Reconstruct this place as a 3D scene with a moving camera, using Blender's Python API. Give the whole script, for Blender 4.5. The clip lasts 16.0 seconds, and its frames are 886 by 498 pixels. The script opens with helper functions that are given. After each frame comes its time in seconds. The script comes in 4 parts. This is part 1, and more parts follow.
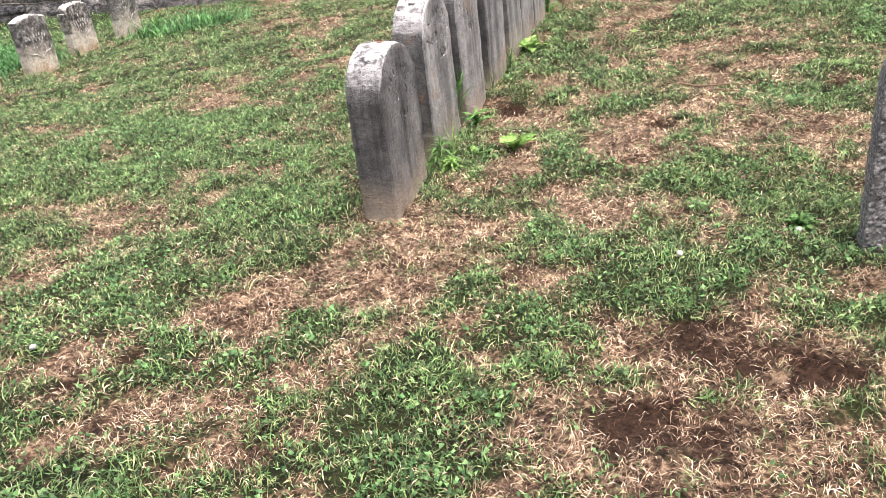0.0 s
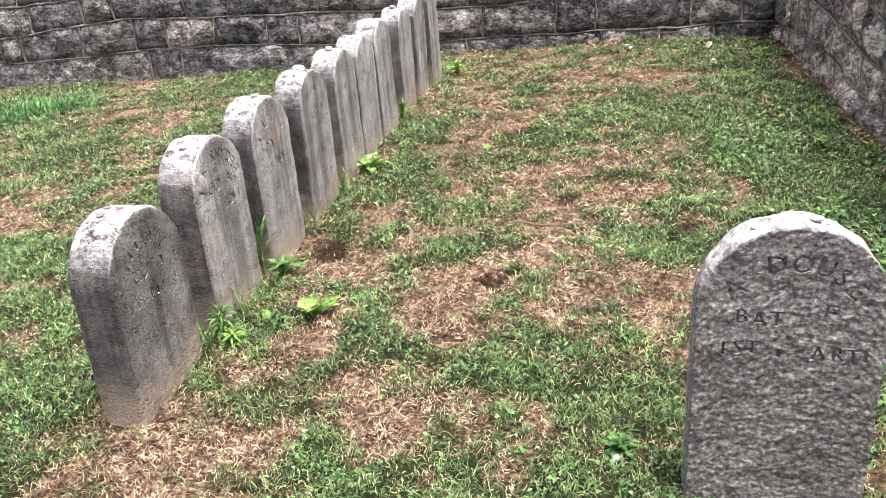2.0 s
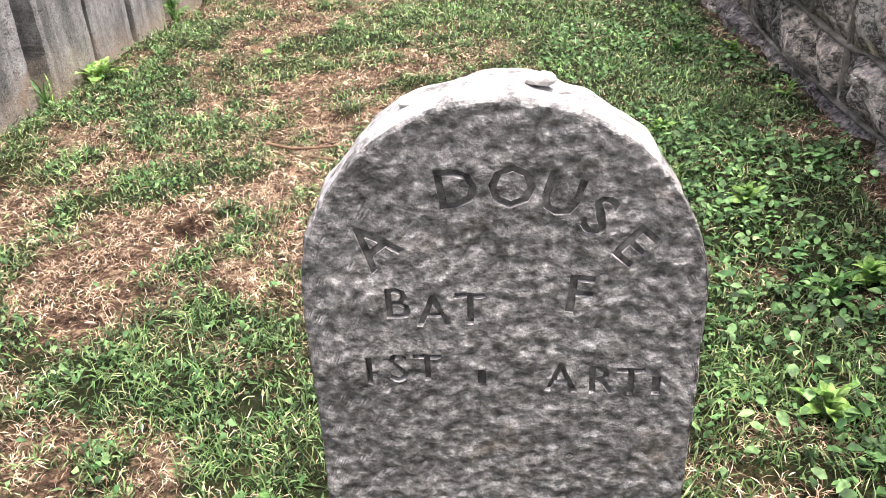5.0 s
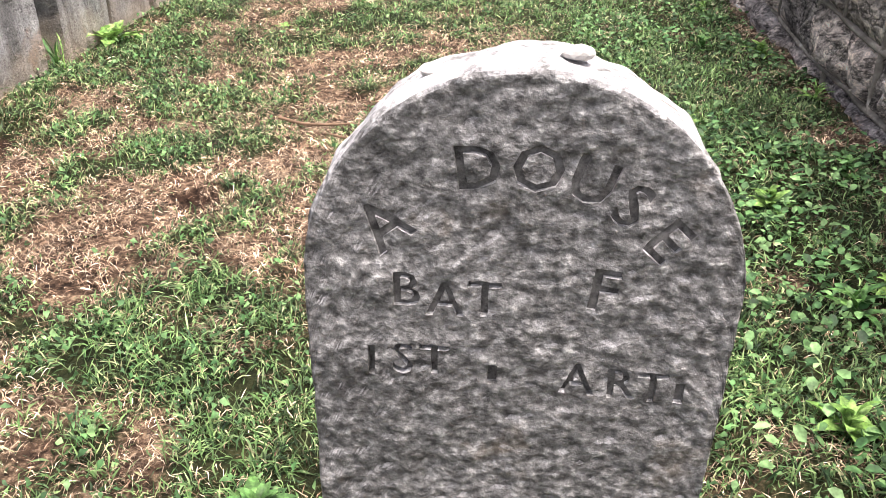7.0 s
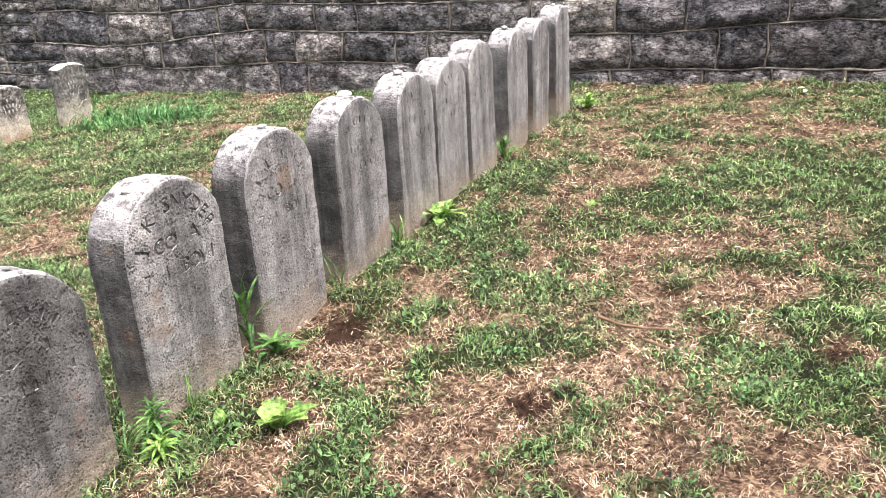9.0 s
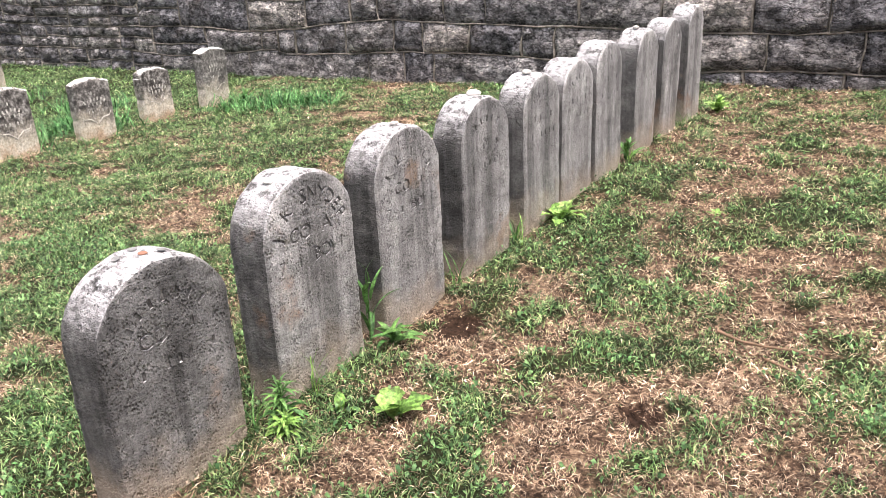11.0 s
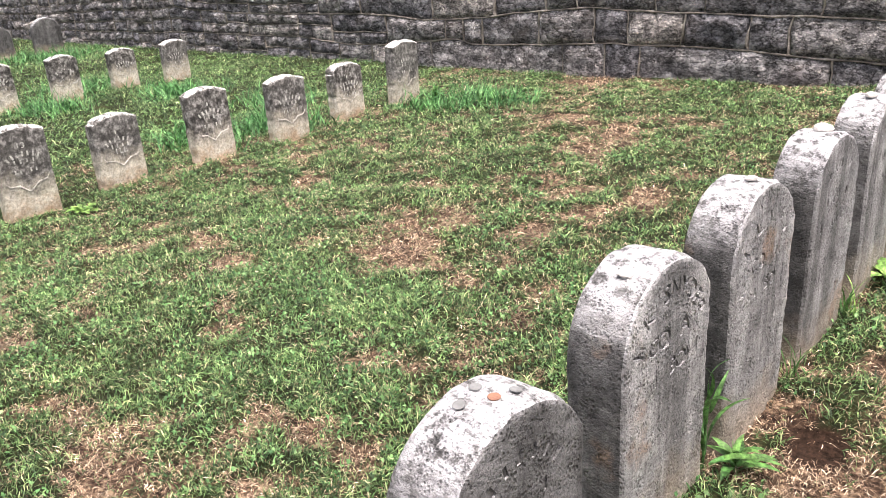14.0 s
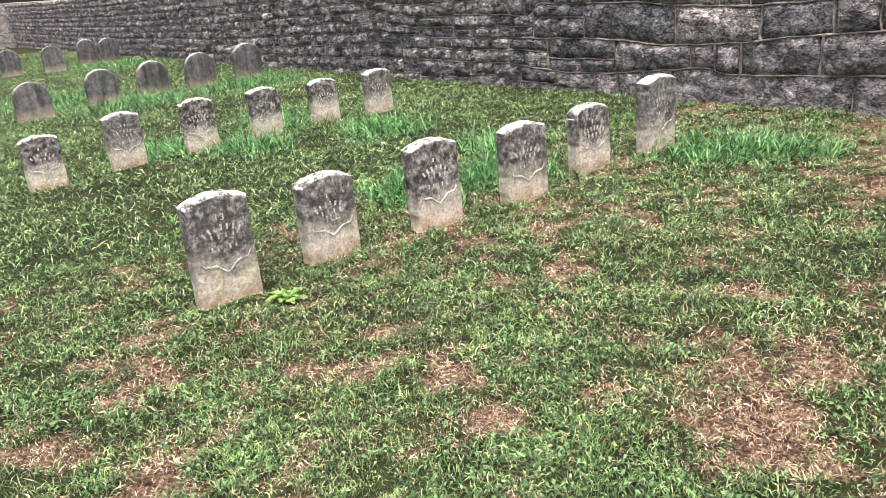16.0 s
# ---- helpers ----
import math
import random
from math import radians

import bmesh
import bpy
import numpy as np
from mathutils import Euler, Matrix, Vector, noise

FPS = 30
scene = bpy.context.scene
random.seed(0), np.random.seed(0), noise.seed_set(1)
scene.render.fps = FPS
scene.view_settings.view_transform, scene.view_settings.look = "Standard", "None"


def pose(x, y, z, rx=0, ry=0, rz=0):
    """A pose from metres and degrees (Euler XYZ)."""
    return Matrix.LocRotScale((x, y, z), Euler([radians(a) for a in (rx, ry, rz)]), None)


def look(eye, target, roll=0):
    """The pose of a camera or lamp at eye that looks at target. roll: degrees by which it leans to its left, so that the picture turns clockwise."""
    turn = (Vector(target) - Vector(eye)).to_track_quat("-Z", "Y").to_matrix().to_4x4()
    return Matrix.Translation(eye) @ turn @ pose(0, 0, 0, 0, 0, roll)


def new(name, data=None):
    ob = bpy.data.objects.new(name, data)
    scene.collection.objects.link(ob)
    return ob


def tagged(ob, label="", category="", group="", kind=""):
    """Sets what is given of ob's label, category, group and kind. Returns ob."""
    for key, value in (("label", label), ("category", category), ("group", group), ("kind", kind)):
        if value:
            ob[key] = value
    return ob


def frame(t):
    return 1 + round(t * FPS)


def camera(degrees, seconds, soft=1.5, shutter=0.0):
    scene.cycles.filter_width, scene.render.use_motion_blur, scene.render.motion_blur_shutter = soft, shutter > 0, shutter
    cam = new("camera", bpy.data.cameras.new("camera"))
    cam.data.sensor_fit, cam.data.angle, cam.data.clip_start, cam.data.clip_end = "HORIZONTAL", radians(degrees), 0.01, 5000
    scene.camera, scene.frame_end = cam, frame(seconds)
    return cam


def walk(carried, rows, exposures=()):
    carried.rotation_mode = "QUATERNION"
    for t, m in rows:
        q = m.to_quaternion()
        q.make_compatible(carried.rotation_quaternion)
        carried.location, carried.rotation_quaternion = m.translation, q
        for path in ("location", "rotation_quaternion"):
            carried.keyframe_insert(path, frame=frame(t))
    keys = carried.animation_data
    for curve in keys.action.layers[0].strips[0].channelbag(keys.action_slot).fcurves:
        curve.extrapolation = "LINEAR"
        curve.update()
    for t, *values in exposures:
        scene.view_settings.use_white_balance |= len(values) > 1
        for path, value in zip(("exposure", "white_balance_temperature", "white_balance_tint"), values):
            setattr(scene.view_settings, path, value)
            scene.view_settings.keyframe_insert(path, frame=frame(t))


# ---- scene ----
cam = camera(57.8, 16.0, soft=0.75)
PATH = [
    (0, (1.038, -2.554, 1.222), (0.441, -0.868, 0.328), -7.0),
    (0.5, (1.013, -2.413, 1.262), (0.614, -0.681, 0.345), -4.6),
    (1, (1.042, -2.274, 1.317), (0.694, -0.514, 0.434), -3.3),
    (1.5, (1.16, -2.01, 1.343), (0.724, -0.241, 0.518), -3.5),
    (2, (1.326, -1.789, 1.361), (0.925, 0.005, 0.574), -4.4),
    (2.5, (1.444, -1.567, 1.337), (1.156, 0.263, 0.582), -4.1),
    (3, (1.558, -1.351, 1.34), (1.35, 0.494, 0.596), -3.8),
    (3.5, (1.649, -1.134, 1.286), (1.416, 0.698, 0.518), -3.2),
    (4, (1.733, -0.947, 1.148), (1.461, 0.857, 0.329), -2.3),
    (4.5, (1.73, -0.879, 0.986), (1.524, 0.897, 0.09), -3.0),
    (4.7, (1.721, -0.863, 0.945), (1.543, 0.904, 0.025), -3.1),
    (6.8, (1.712, -0.796, 0.87), (1.569, 0.954, -0.088), 0.5),
    (7, (1.705, -0.794, 0.886), (1.531, 0.953, -0.073), 0.7),
    (7.5, (1.638, -0.809, 0.953), (1.301, 0.922, 0.009), 0.3),
    (8, (1.583, -0.831, 1.069), (1.043, 0.89, 0.205), -1.0),
    (8.5, (1.532, -0.846, 1.164), (0.84, 0.866, 0.397), -2.3),
    (9, (1.498, -0.852, 1.226), (0.715, 0.845, 0.514), -3.0),
    (9.5, (1.487, -0.863, 1.259), (0.64, 0.814, 0.573), -2.9),
    (9.7, (1.482, -0.868, 1.272), (0.615, 0.798, 0.585), -2.5),
    (11.8, (1.485, -0.9, 1.284), (0.374, 0.59, 0.545), -2.4),
    (12, (1.494, -0.9, 1.29), (0.358, 0.571, 0.553), -2.1),
    (12.5, (1.439, -0.901, 1.31), (0.195, 0.488, 0.588), -2.0),
    (13, (1.22, -0.882, 1.311), (-0.052, 0.479, 0.583), -3.3),
    (13.5, (0.966, -0.836, 1.345), (-0.278, 0.537, 0.591), -3.8),
    (14, (0.65, -0.672, 1.346), (-0.622, 0.673, 0.588), -3.8),
    (14.5, (0.376, -0.552, 1.377), (-0.959, 0.734, 0.625), -3.8),
    (15, (0.012, -0.462, 1.364), (-1.367, 0.787, 0.629), -4.9),
    (15.5, (-0.308, -0.361, 1.347), (-1.724, 0.849, 0.617), -6.0),
    (16, (-0.647, -0.182, 1.36), (-2.199, 0.872, 0.666), -5.8),
]
walk(cam, [(t, look(eye, target, roll)) for t, eye, target, roll in PATH], [(0, 1.94, 6700, 14), (3, 2.1, 6700, 14), (7.5, 2.12, 6700, 14), (12, 1.92, 6700, 14), (16, 1.93, 6700, 14)])

# ---- light ----
SUN_UP, SUN_TURN = radians(76), radians(108)
world = bpy.data.worlds.new("overcast_sky")
scene.world = world
world.use_nodes = True
wn = world.node_tree
sky = wn.nodes.new("ShaderNodeTexSky")
sky.sky_type = "NISHITA"
sky.sun_disc = False
sky.sun_elevation, sky.sun_rotation = SUN_UP, SUN_TURN
sky.air_density, sky.dust_density, sky.ozone_density = 1.0, 6.0, 0.5
cloud = wn.nodes.new("ShaderNodeHueSaturation")
cloud.inputs["Saturation"].default_value = 0.5
wn.links.new(sky.outputs["Color"], cloud.inputs["Color"])
wn.links.new(cloud.outputs["Color"], wn.nodes["Background"].inputs["Color"])
wn.nodes["Background"].inputs["Strength"].default_value = 0.098
sun = new("sun", bpy.data.lights.new("sun", "SUN"))
sun.data.energy, sun.data.angle, sun.data.color = 1.5, radians(28), (1.0, 0.96, 0.9)
SUN_WAY = Vector((math.sin(SUN_TURN) * math.cos(SUN_UP), math.cos(SUN_TURN) * math.cos(SUN_UP), math.sin(SUN_UP)))
sun.matrix_world = look(SUN_WAY * 50, (0, 0, 0))


# ---- small helpers ----
def part(name, bm, material, parent=None, label="", smooth=False):
    me = bpy.data.meshes.new(name)
    bm.to_mesh(me)
    bm.free()
    me.materials.append(material)
    if smooth:
        me.polygons.foreach_set("use_smooth", [True] * len(me.polygons))
    ob = new(name, me)
    if parent is not None:
        ob.parent = parent
    if label:
        tagged(ob, label)
    return ob


def raw(name, verts, faces, material, parent=None, smooth=False):
    """One mesh object from arrays of corners and of faces."""
    me = bpy.data.meshes.new(name)
    me.from_pydata(verts, [], faces)
    me.materials.append(material)
    if smooth:
        me.polygons.foreach_set("use_smooth", [True] * len(me.polygons))
    ob = new(name, me)
    if parent is not None:
        ob.parent = parent
    return ob


def smoothstep(a, b, v):
    v = min(max((v - a) / (b - a), 0.0), 1.0)
    return v * v * (3 - 2 * v)


def bumpy(x, y, z, size, depth=3):
    """Noise in -1..1 with features of about that size."""
    return noise.fractal(Vector((x / size, y / size, z / size)), 1.0, 2.0, depth)


# ---- materials ----
class Nodes:
    """A node material, written from the texture to the surface."""

    def __init__(self, name):
        self.mat = bpy.data.materials.new(name)
        self.mat.use_nodes = True
        self.tree = self.mat.node_tree
        self.out = self.tree.nodes["Principled BSDF"]
        self.coord = None

    def add(self, kind, **inputs):
        n = self.tree.nodes.new(kind)
        for key, value in inputs.items():
            self.set(n, key.replace("_", " "), value)
        return n

    def set(self, n, key, value):
        if isinstance(value, bpy.types.NodeSocket):
            self.tree.links.new(value, n.inputs[key])
        else:
            n.inputs[key].default_value = value

    def place(self, stretch=(1, 1, 1)):
        if self.coord is None:
            self.coord = self.add("ShaderNodeNewGeometry").outputs["Position"]
        n = self.add("ShaderNodeMapping", Vector=self.coord)
        n.inputs["Scale"].default_value = stretch
        return n.outputs["Vector"]

    def noise(self, scale, detail=4, rough=0.6, stretch=(1, 1, 1), warp=0.0):
        n = self.add("ShaderNodeTexNoise", Vector=self.place(stretch), Scale=scale, Detail=detail, Roughness=rough, Distortion=warp)
        return n.outputs["Fac"]

    def cells(self, scale, stretch=(1, 1, 1), feature="F1"):
        n = self.add("ShaderNodeTexVoronoi", Vector=self.place(stretch), Scale=scale)
        n.feature = feature
        return n.outputs["Distance"]

    def ramp(self, fac, *stops):
        n = self.add("ShaderNodeValToRGB", Fac=fac)
        r = n.color_ramp
        while len(r.elements) < len(stops):
            r.elements.new(0.5)
        for e, (at, c) in zip(r.elements, stops):
            e.position = at
            e.color = (*c, 1) if isinstance(c, tuple) else (c, c, c, 1)
        return n.outputs["Color"]

    def mix(self, fac, a, b, way="MIX"):
        n = self.tree.nodes.new("ShaderNodeMix")
        n.data_type, n.blend_type = "RGBA", way
        for i, v in ((0, fac), (6, a), (7, b)):
            if isinstance(v, bpy.types.NodeSocket):
                self.tree.links.new(v, n.inputs[i])
            else:
                n.inputs[i].default_value = (*v, 1) if isinstance(v, tuple) else v
        return n.outputs[2]

    def math(self, way, a, b=0.5, c=0.0):
        n = self.tree.nodes.new("ShaderNodeMath")
        n.operation = way
        for i, v in enumerate((a, b, c)):
            if isinstance(v, bpy.types.NodeSocket):
                self.tree.links.new(v, n.inputs[i])
            else:
                n.inputs[i].default_value = v
        return n.outputs[0]

    def done(self, color, rough=0.9, bump=None, strength=0.4, distance=0.01, spec=0.3):
        self.set(self.out, "Base Color", color if isinstance(color, bpy.types.NodeSocket) else (*color, 1))
        self.set(self.out, "Roughness", rough)
        self.out.inputs["Specular IOR Level"].default_value = spec
        if bump is not None:
            n = self.add("ShaderNodeBump", Height=bump, Strength=strength, Distance=distance)
            self.set(self.out, "Normal", n.outputs["Normal"])
        return self.mat


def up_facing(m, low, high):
    """How far the true surface faces the sky, where stones are bleached and light from above is put into their colour.
    """
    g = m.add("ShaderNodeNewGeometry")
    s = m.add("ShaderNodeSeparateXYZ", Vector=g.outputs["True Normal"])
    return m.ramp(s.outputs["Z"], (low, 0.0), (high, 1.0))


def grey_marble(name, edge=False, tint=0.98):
    """The weathered face of the row's stones, or, with edge, their tooled sides with shade put into a darker tone."""
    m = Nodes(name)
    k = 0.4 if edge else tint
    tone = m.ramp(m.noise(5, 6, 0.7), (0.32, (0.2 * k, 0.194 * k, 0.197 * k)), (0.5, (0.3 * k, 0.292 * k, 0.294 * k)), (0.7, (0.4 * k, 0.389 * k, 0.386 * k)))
    streak = m.ramp(m.noise(11, 5, 0.65, (1.0, 1.0, 0.05)), (0.37, 0.4), (0.5, 0.92), (0.63, 1.3))
    c = m.mix(0.8, tone, streak, "MULTIPLY")
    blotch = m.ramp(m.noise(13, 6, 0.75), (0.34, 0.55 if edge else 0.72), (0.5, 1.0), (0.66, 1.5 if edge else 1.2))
    c = m.mix(0.9, c, blotch, "MULTIPLY")
    grit = m.noise(150, 4, 0.7, (1, 1, 2.6 if edge else 1.2))
    c = m.mix(1.0, c, m.ramp(grit, (0.36, 0.68), (0.5, 1.0), (0.64, 1.3)), "MULTIPLY")
    z = m.add("ShaderNodeSeparateXYZ", Vector=m.add("ShaderNodeTexCoord").outputs["Object"]).outputs["Z"]
    # pits are darkened in colour as well as sunk in the relief
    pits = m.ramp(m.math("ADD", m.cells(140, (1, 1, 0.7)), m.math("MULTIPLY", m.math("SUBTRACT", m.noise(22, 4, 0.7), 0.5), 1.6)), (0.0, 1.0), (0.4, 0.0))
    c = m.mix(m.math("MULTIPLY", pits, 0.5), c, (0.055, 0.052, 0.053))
    foot = m.math("ADD", z, m.math("MULTIPLY", m.math("SUBTRACT", m.noise(7, 4), 0.5), 0.3))
    c = m.mix(m.ramp(foot, (0.0, 0.8), (0.17, 0.0)), c, m.ramp(grit, (0.35, (0.26, 0.2, 0.15)), (0.65, (0.52, 0.43, 0.345))))
    rust = m.math("MULTIPLY", m.ramp(m.noise(2.6, 4, 0.7), (0.63, 0.0), (0.7, 0.6)), m.ramp(grit, (0.4, 0.2), (0.6, 1.0)))
    c = m.mix(rust, c, (0.26, 0.14, 0.07))
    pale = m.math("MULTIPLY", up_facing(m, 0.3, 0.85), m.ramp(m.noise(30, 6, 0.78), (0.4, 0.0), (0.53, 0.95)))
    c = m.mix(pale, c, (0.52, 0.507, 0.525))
    relief = m.math("SUBTRACT", m.math("ADD", m.math("MULTIPLY", grit, 0.6), m.noise(45, 4, 0.7, (1, 1, 2.0 if edge else 1.0))), m.math("MULTIPLY", pits, 0.7))
    return m.done(c, 0.92, relief, 1.0, 0.009, 0.15)


def rough_face(name):
    m = Nodes(name)
    chips = m.noise(95, 4, 0.6, (1, 1, 1.1))
    dents = m.noise(42, 4, 0.6, (1, 1, 1.1))
    # chip highlights and dent shade are put into the colour along with the relief
    tone = m.ramp(chips, (0.34, (0.08, 0.077, 0.077)), (0.47, (0.165, 0.16, 0.158)), (0.57, (0.245, 0.238, 0.235)), (0.68, (0.48, 0.466, 0.458)))
    large = m.ramp(m.noise(8, 6, 0.72), (0.32, 0.65), (0.5, 0.98), (0.68, 1.35))
    c = m.mix(0.9, tone, large, "MULTIPLY")
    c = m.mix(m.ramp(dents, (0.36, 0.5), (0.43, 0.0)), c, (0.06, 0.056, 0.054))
    c = m.mix(m.ramp(m.noise(9, 4), (0.6, 0.0), (0.7, 0.45)), c, (0.2, 0.15, 0.1))
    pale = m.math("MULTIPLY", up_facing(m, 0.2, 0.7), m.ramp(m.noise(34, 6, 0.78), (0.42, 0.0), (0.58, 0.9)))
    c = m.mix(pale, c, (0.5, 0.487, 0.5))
    relief = m.math("ADD", m.math("MULTIPLY", chips, 0.7), m.math("MULTIPLY", dents, 1.5))
    return m.done(c, 0.93, relief, 0.8, 0.006, 0.15)


def white_marble(name):
    m = Nodes(name)
    z = m.add("ShaderNodeTexCoord").outputs["Object"]
    h = m.add("ShaderNodeSeparateXYZ", Vector=z).outputs["Z"]
    wob = m.math("ADD", h, m.math("MULTIPLY", m.math("SUBTRACT", m.noise(9, 5, 0.7), 0.5), 0.4))
    grime = m.ramp(wob, (0.11, 0.0), (0.27, 1.0))
    fine = m.noise(60, 5, 0.75)
    base = m.ramp(m.noise(14, 5, 0.65), (0.3, (0.38, 0.335, 0.265)), (0.7, (0.62, 0.57, 0.49)))
    base = m.mix(m.ramp(wob, (0.0, 0.8), (0.1, 0.0)), base, (0.38, 0.26, 0.17))
    dark = m.ramp(m.noise(22, 6, 0.75), (0.38, (0.02, 0.018, 0.017)), (0.5, (0.09, 0.083, 0.078)), (0.64, (0.36, 0.34, 0.325)))
    grey = m.ramp(m.noise(16, 6, 0.75), (0.34, (0.06, 0.057, 0.054)), (0.5, (0.19, 0.183, 0.176)), (0.68, (0.45, 0.43, 0.415)))
    o = m.add("ShaderNodeObjectInfo").outputs["Random"]
    soiled = m.mix(m.ramp(o, (0.0, 0.55), (0.5, 1.0)), grey, dark)
    c = m.mix(grime, base, soiled)
    c = m.mix(1.0, c, m.ramp(fine, (0.35, 0.6), (0.65, 1.35)), "MULTIPLY")
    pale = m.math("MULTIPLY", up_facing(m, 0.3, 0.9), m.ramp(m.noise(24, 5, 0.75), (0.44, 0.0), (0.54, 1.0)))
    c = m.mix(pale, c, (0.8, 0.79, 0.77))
    return m.done(c, 0.9, fine, 0.8, 0.008, 0.2)


# white lime runs on the east wall: y, z, half width, half height
LIME = ((2.3, 0.94, 0.05, 0.2), (2.28, 0.69, 0.08, 0.15), (1.9, 0.73, 0.07, 0.09), (1.88, 0.96, 0.12, 0.08), (4.82, 0.49, 0.1, 0.035), (4.68, 0.35, 0.05, 0.13),
        (3.15, 0.5, 0.16, 0.09), (2.55, 0.66, 0.14, 0.09), (1.62, 0.45, 0.07, 0.12), (1.4, 0.8, 0.1, 0.15), (3.6, 0.85, 0.06, 0.14))


def wall_stone(name, lime=False):
    m = Nodes(name)
    k = 1.9 if lime else 1.35
    o = m.add("ShaderNodeObjectInfo").outputs["Random"]
    i = m.add("ShaderNodeNewGeometry").outputs["Random Per Island"]
    r = m.math("FRACT", m.math("ADD", o, i), 0)
    rock = m.noise(11, 6, 0.68, (1, 1, 1.5))
    fine = m.noise(42, 5, 0.7, (1, 1, 1.5))
    # tone follows the relief: shade of crevices and light on ridges painted in
    tone = m.ramp(m.math("ADD", m.math("MULTIPLY", rock, 0.55), m.math("MULTIPLY", fine, 0.45)), (0.38, (0.05 * k, 0.049 * k, 0.052 * k)), (0.47, (0.17 * k, 0.165 * k, 0.17 * k)),
                  (0.54, (0.31 * k, 0.3 * k, 0.306 * k)), (0.64, (0.56 * k, 0.54 * k, 0.535 * k)))
    each = m.ramp(r, (0.0, (0.6, 0.6, 0.64)), (0.5, (1.0, 0.98, 0.98)), (0.9, (1.25, 1.19, 1.13)), (1.0, (1.7, 1.6, 1.5)))
    c = m.mix(1.0, tone, each, "MULTIPLY")
    c = m.mix(1.0, c, m.ramp(m.noise(3.5, 6, 0.7, (1, 1, 0.5 if lime else 1.4)), (0.36, 0.5), (0.5, 0.95), (0.64, 1.5)), "MULTIPLY")
    c = m.mix(m.ramp(m.noise(60, 5, 0.75), (0.58, 0.0), (0.68, 0.6)), c, (0.52, 0.505, 0.5))
    c = m.mix(m.ramp(m.noise(2.2, 5, 0.7), (0.5, 0.0), (0.72, 0.3)), c, (0.27, 0.205, 0.17))
    if lime:
        at = m.add("ShaderNodeSeparateXYZ", Vector=m.place())
        best = None
        for y, z, a, b in LIME:
            u = m.math("DIVIDE", m.math("SUBTRACT", at.outputs["Y"], y), a)
            v = m.math("DIVIDE", m.math("SUBTRACT", at.outputs["Z"], z), b)
            q = m.math("ADD", m.math("MULTIPLY", u, u), m.math("MULTIPLY", v, v))
            best = q if best is None else m.math("MINIMUM", best, q)
        ragged = m.math("ADD", best, m.math("MULTIPLY", m.math("SUBTRACT", m.noise(30, 6, 0.8, (1, 1, 0.5)), 0.5), 4.5))
        c = m.mix(m.ramp(ragged, (0.8, 0.95), (1.5, 0.0)), c, (0.82, 0.81, 0.82))
        c = m.mix(m.math("MULTIPLY", m.ramp(m.noise(5, 5, 0.7, (1, 1, 0.25)), (0.56, 0.0), (0.64, 0.8)), m.ramp(fine, (0.45, 0.0), (0.6, 1.0))), c, (0.6, 0.58, 0.56))
    # cracks are darkened in colour as well as sunk in the relief
    cracks = m.math("ABSOLUTE", m.math("SUBTRACT", m.noise(7, 5, 0.65, (1, 1, 1.8)), 0.5))
    c = m.mix(1.0, c, m.ramp(cracks, (0.0, 0.25), (0.035, 0.95), (0.2, 1.1)), "MULTIPLY")
    if lime:
        c = m.mix(1.0, c, (1.06, 0.98, 0.9), "MULTIPLY")
    relief = m.math("ADD", m.math("ADD", rock, m.math("MULTIPLY", fine, 0.6)), m.ramp(cracks, (0.0, 0.0), (0.05, 0.3)))
    return m.done(c, 0.95, relief, 1.0, 0.06, 0.15)


def mortar(name):
    m = Nodes(name)
    c = m.ramp(m.noise(12, 5, 0.7), (0.36, (0.12, 0.105, 0.09)), (0.52, (0.26, 0.23, 0.2)), (0.68, (0.5, 0.46, 0.41)))
    c = m.mix(m.ramp(m.noise(2.5, 3), (0.4, 0.6), (0.6, 0.0)), c, (0.1, 0.088, 0.076))
    return m.done(c, 0.95, m.noise(80, 4, 0.7), 0.7, 0.008, 0.2)


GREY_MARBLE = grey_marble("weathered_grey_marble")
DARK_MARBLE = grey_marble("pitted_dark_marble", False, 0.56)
# tooled rims, toned well below the faces to carry their shade
TOOLED_SHADE_EDGE = grey_marble("tooled_shaded_marble_edge", True)
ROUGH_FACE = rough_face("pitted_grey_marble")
WHITE_MARBLE = white_marble("soiled_white_marble")
WALL_STONE = wall_stone("dark_limestone")
MORTAR = mortar("old_mortar")


# ---- ground ----
GX = (-70, -26, -17, -10, -4.3, -2.0, 0.0, 1.5, 2.8, 60)
GY = (-60, 0.0, 2.0, 4.0, 6.1, 60)
GZ = ((-1.5, -1.5, -1.5, -1.5, -1.5, -1.5), (-0.6, -0.6, -0.6, -0.6, -0.6, -0.6), (-0.4, -0.4, -0.4, -0.4, -0.4, -0.4),
      (-0.27, -0.27, -0.26, -0.26, -0.28, -0.28), (-0.13, -0.13, -0.13, -0.13, -0.16, -0.16), (-0.05, -0.05, -0.05, -0.05, -0.08, -0.08),
      (0.0, 0.0, 0.02, 0.06, 0.03, 0.03), (0.0, 0.0, 0.01, 0.05, 0.08, 0.08), (0.0, 0.0, 0.02, 0.04, 0.06, 0.06), (0.0, 0.0, 0.0, 0.0, 0.0, 0.0))


